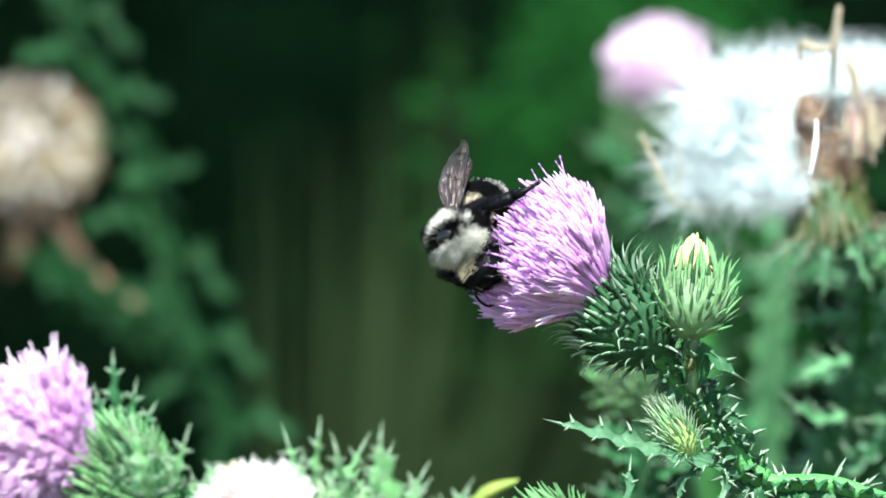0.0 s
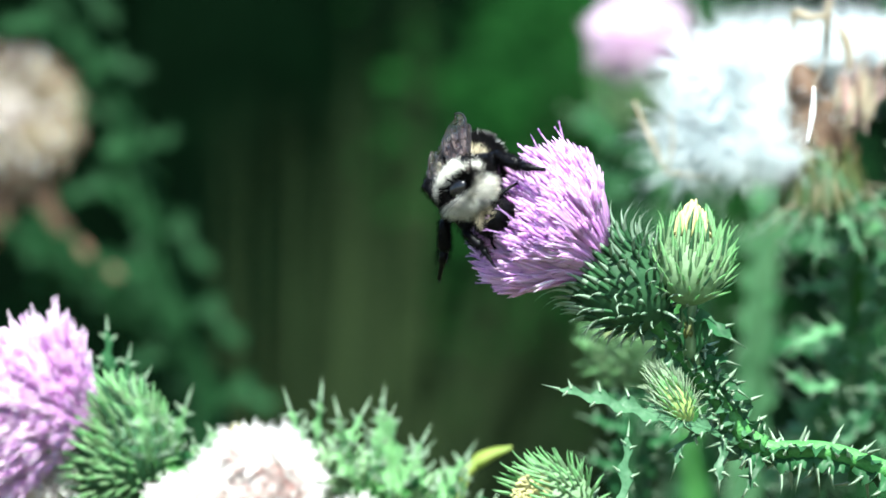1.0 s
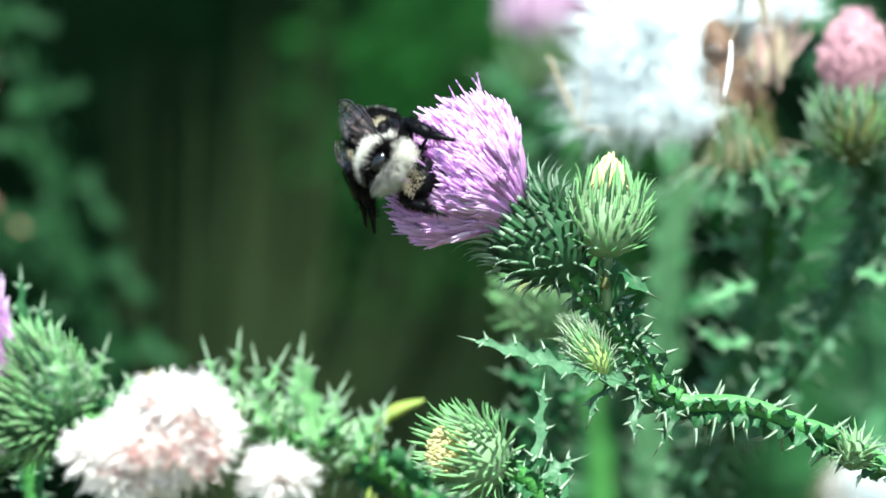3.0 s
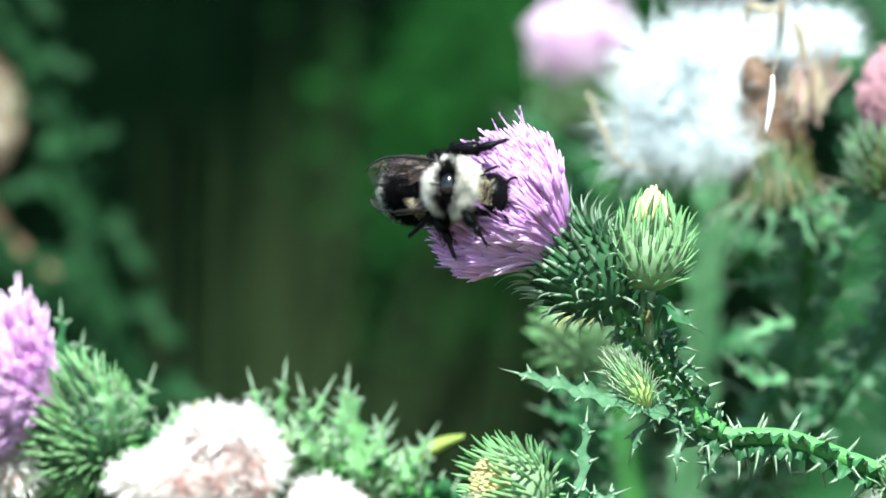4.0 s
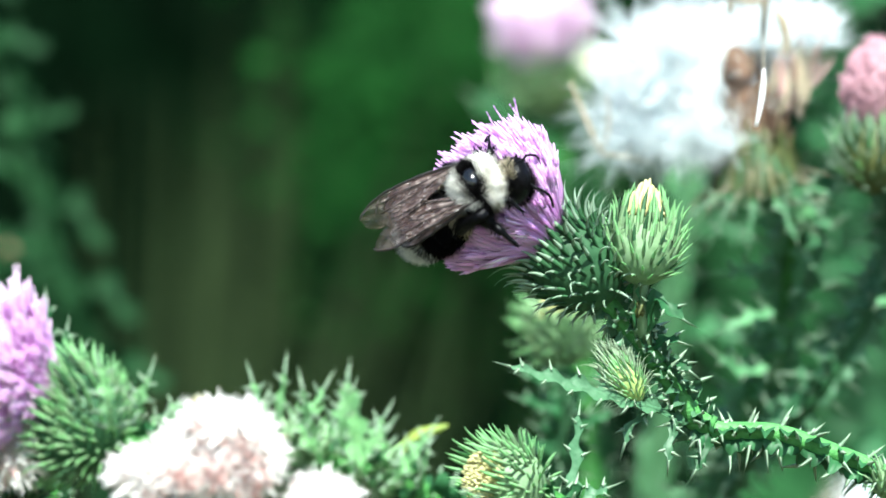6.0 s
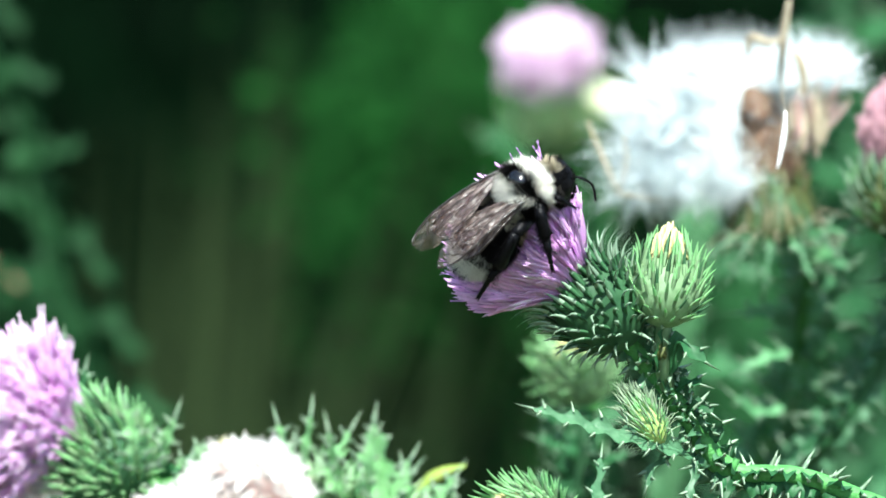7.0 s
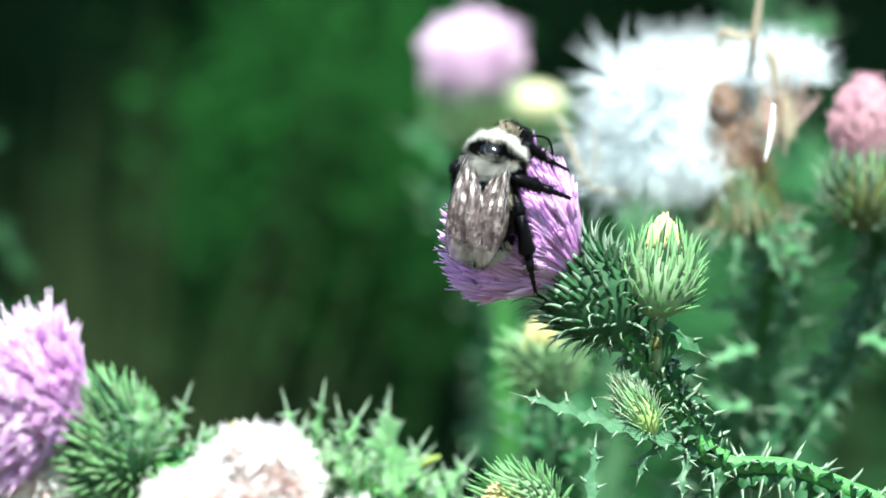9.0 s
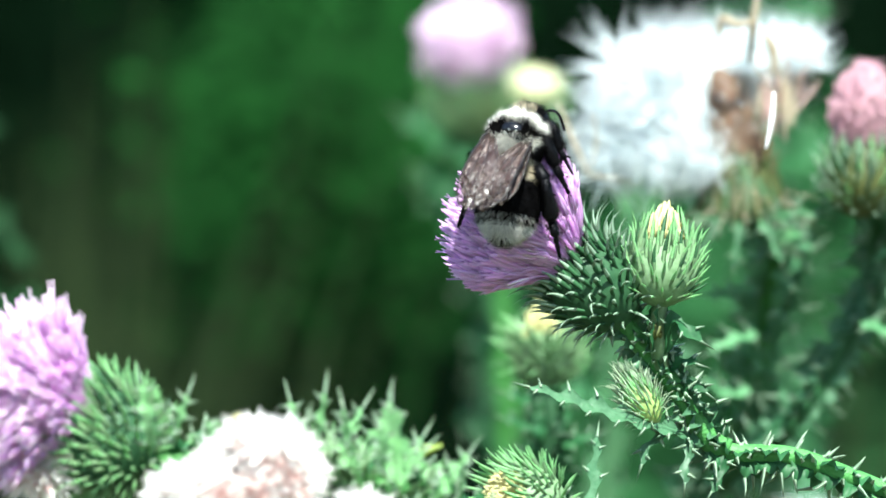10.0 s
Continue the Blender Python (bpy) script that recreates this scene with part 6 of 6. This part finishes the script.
    # seconds, roll, then spread and rise of the left and of the right wing
    folds = ((0.0, -12, 6, -27, 6, -46), (0.5, -10, 2, -40, 6, -50), (1.0, -8, -2, -41, 22, -46), (1.5, 0, 4, -41, 17, -47), (2.0, 0, -1, -39, 20, -45), (2.7, 0, -3, -36, 18, -44), (4.0, 0, 3, -28, 0, -31),
             (4.5, 0, 7, -16, -3, -14), (5.0, 0, 12, 1, -5, 8), (5.6, 0, 11, -1, -3, 3), (6.8, 0, 7, -5, 4, -3), (7.5, 0, 19, 4, -9, 4), (8.0, 0, 12, 0, 3, 5), (8.5, 0, 3, 7, -6, 0), (9.0, 0, -4, -10, 10, -8),
             (9.5, 0, -5, 13, 12, 14), (10.0, 0, 2, 15, 0, 17))
    for (side, kind), w in wings.items():
        sg = 1 if side == "left" else -1
        hinge = (-0.0004, sg * 0.0020, 0.0015) if kind == "fore" else (-0.0010, sg * 0.0020, 0.0012)
        out = 0 if kind == "fore" else 4
        keys = []
        for t, roll, ls, lr, rs, rr in folds:
            spread, rise = (ls, lr) if sg > 0 else (rs, rr)
            keys.append((t, pose(*hinge, sg * roll, rise - (4 if kind == "hind" else 0), -sg * (spread + out))))
        walk(w, keys)
    # the footholds on the flower: seconds and millimetres round it
    holds = {
        ("left", "middle"): ((0.0, 1.7, -8.0, 7.9), (1.0, 2.0, -9.4, 6.1), (2.0, 0.2, -9.1, 6.2), (2.5, 1.4, -10.4, 3.6), (4.0, 2.2, -8.8, 7.1), (4.5, 1.5, -8.5, 7.3), (5.0, 2.6, -8.2, 7.8),
            (5.5, 2.3, -9.2, 6.5)),
        ("right", "middle"): ((0.0, -3.3, -7.6, -0.6), (0.6, -3.5, -7.8, -1.2), (1.0, -7.1, -1.9, -3.1), (1.5, -2.4, -8.5, -2.1), (2.0, -1.4, -9.1, -2.2), (2.5, -6.3, -1.8, -3.0), (4.0, -1.9, -8.9, -2.1), (4.5, 0.5, -10.3, -0.7),
            (5.0, 0.3, -10.0, -1.6), (5.5, 3.3, -10.1, -1.6), (7.0, 4.9, -10.2, -0.1), (7.5, 6.2, -9.9, 1.2), (8.0, 6.0, -10.0, 1.6), (8.5, 5.7, -10.1, 2.0), (9.0, 6.0, -9.1, 5.1),
            (9.5, 5.4, -9.2, 5.5), (10.0, 6.0, -9.1, 4.6)),
        ("right", "hind"): ((0.0, -3.6, -6.4, 1.6), (1.0, -4.0, -6.2, 0.8), (2.0, -5.0, -6.7, -0.4), (2.5, -6.3, -1.8, -2.8), (4.0, -5.0, -6.9, 0.2), (4.5, -4.1, -7.8, -0.2), (5.0, -3.6, -8.4, 0.2),
            (5.5, -4.1, -7.6, -1.0), (7.0, -1.2, -9.0, -2.6), (7.5, -1.1, -9.5, -1.5), (8.0, 1.4, -10.2, -1.3), (8.5, 2.7, -10.0, -2.0), (9.0, 3.6, -9.2, -3.4), (9.5, 3.4, -8.7, -4.2),
            (10.0, 5.4, -9.9, -0.8)),
        ("right", "front"): ((0.0, -2.4, -8.4, 0.4), (1.0, -2.2, -8.5, -1.4), (2.0, 1.2, -10.1, -1.7), (4.0, 0.7, -10.2, -1.2), (4.5, 1.5, -10.4, -0.6), (5.0, 4.4, -10.2, -0.7), (5.5, 3.1, -10.6, 0.3),
            (7.0, 6.6, -8.9, 5.0), (7.5, 6.4, -9.6, 3.3), (8.0, 6.5, -8.2, 6.2), (8.5, 6.9, -8.7, 4.9), (9.0, 5.8, -7.7, 7.3), (9.5, 5.1, -8.1, 7.2), (10.0, 6.2, -8.3, 6.4)),
    }
    # elsewhere each foot holds its place until the body has gone too far, then steps
    middle, girth = W(2.4, -1.4, 1.4), 0.0096
    for n, ((side, pair), (leg, shin, foot, (l1, l2, l3), sg)) in enumerate(legs.items()):
        hip = Vector({"front": (0.0015, sg * 0.0011, -0.0018), "middle": (0.0002, sg * 0.0014, -0.0021), "hind": (-0.0011, sg * 0.0014, -0.0019)}[pair])
        rest = Vector({"front": (0.0026, sg * 0.0036, -0.0020), "middle": (0.0022, sg * 0.0052, -0.0028), "hind": (-0.0050, sg * 0.0034, -0.0034)}[pair])
        held, keys = None, ([], [], [])
        ticks = [i * 0.2 for i in range(51)]
        for k, t in enumerate(ticks):
            i = max(j for j in range(len(rows)) if rows[j][0] <= t + 1e-6)
            j = min(i + 1, len(rows) - 1)
            w = 0 if i == j else (t - rows[i][0]) / (rows[j][0] - rows[i][0])
            m = rows[i][1].lerp(rows[j][1], w)
            want = m @ rest
            want = middle + (want - middle).normalized() * girth * 0.78
            if held is None or (held - want).length > 0.0019 or (m.inverted() @ held - hip).length > (l1 + l2 + l3) * 0.97:
                held = want + Vector((math.sin(k * 2.1 + n), math.cos(k * 1.7 + n), math.sin(k + 2 * n))) * 0.0005
            steps = holds.get((side, pair))
            if steps and t <= steps[-1][0] + 0.01:
                e = max(q for q in range(len(steps)) if steps[q][0] <= t + 1e-6)
                g = min(e + 1, len(steps) - 1)
                v = 0 if e == g else (t - steps[e][0]) / (steps[g][0] - steps[e][0])
                v = v * v * (3 - 2 * v)
                held = W(*steps[e][1:]).lerp(W(*steps[g][1:]), v)
            to = m.inverted() @ held
            d = to - hip
            reach = min(d.length, (l1 + l2 + l3) * 0.86)
            d = d.normalized()
            a, c = l1, l2 + l3 * 0.8
            reach = min(max(reach, abs(a - c) + 0.0003), (a + c) * 0.985)
            bend = math.acos(max(-1, min(1, (a * a + reach * reach - c * c) / (2 * a * reach))))
            out = Vector({"front": (0.3, sg * 0.6, 0.5), "middle": (-0.35, sg * 0.7, 0.3), "hind": (-0.4, sg * 0.6, 0.8)}[pair])
            pole = out - d * d.dot(out)
            pole.normalize()
            thigh = d * math.cos(bend) + pole * math.sin(bend)
            m1 = turn_to(thigh, pole)
            m1.translation = hip
            knee = hip + thigh * l1
            end = hip + d * reach
            down = m1.to_3x3().inverted() @ (end - knee).normalized()
            m2 = turn_to(down, (0.3, 0, 1))
            m2.translation = (l1, 0, 0)
            m3 = turn_to(down + Vector((0.25, 0, 0)), (0.3, 0, 1))
            m3.translation = Vector((l1, 0, 0)) + down * l2
            for box, mm in zip(keys, (m1, m2, m3)):
                box.append((t, mm))
        for ob, ks in zip((leg, shin, foot), keys):
            walk(ob, ks)


motions()
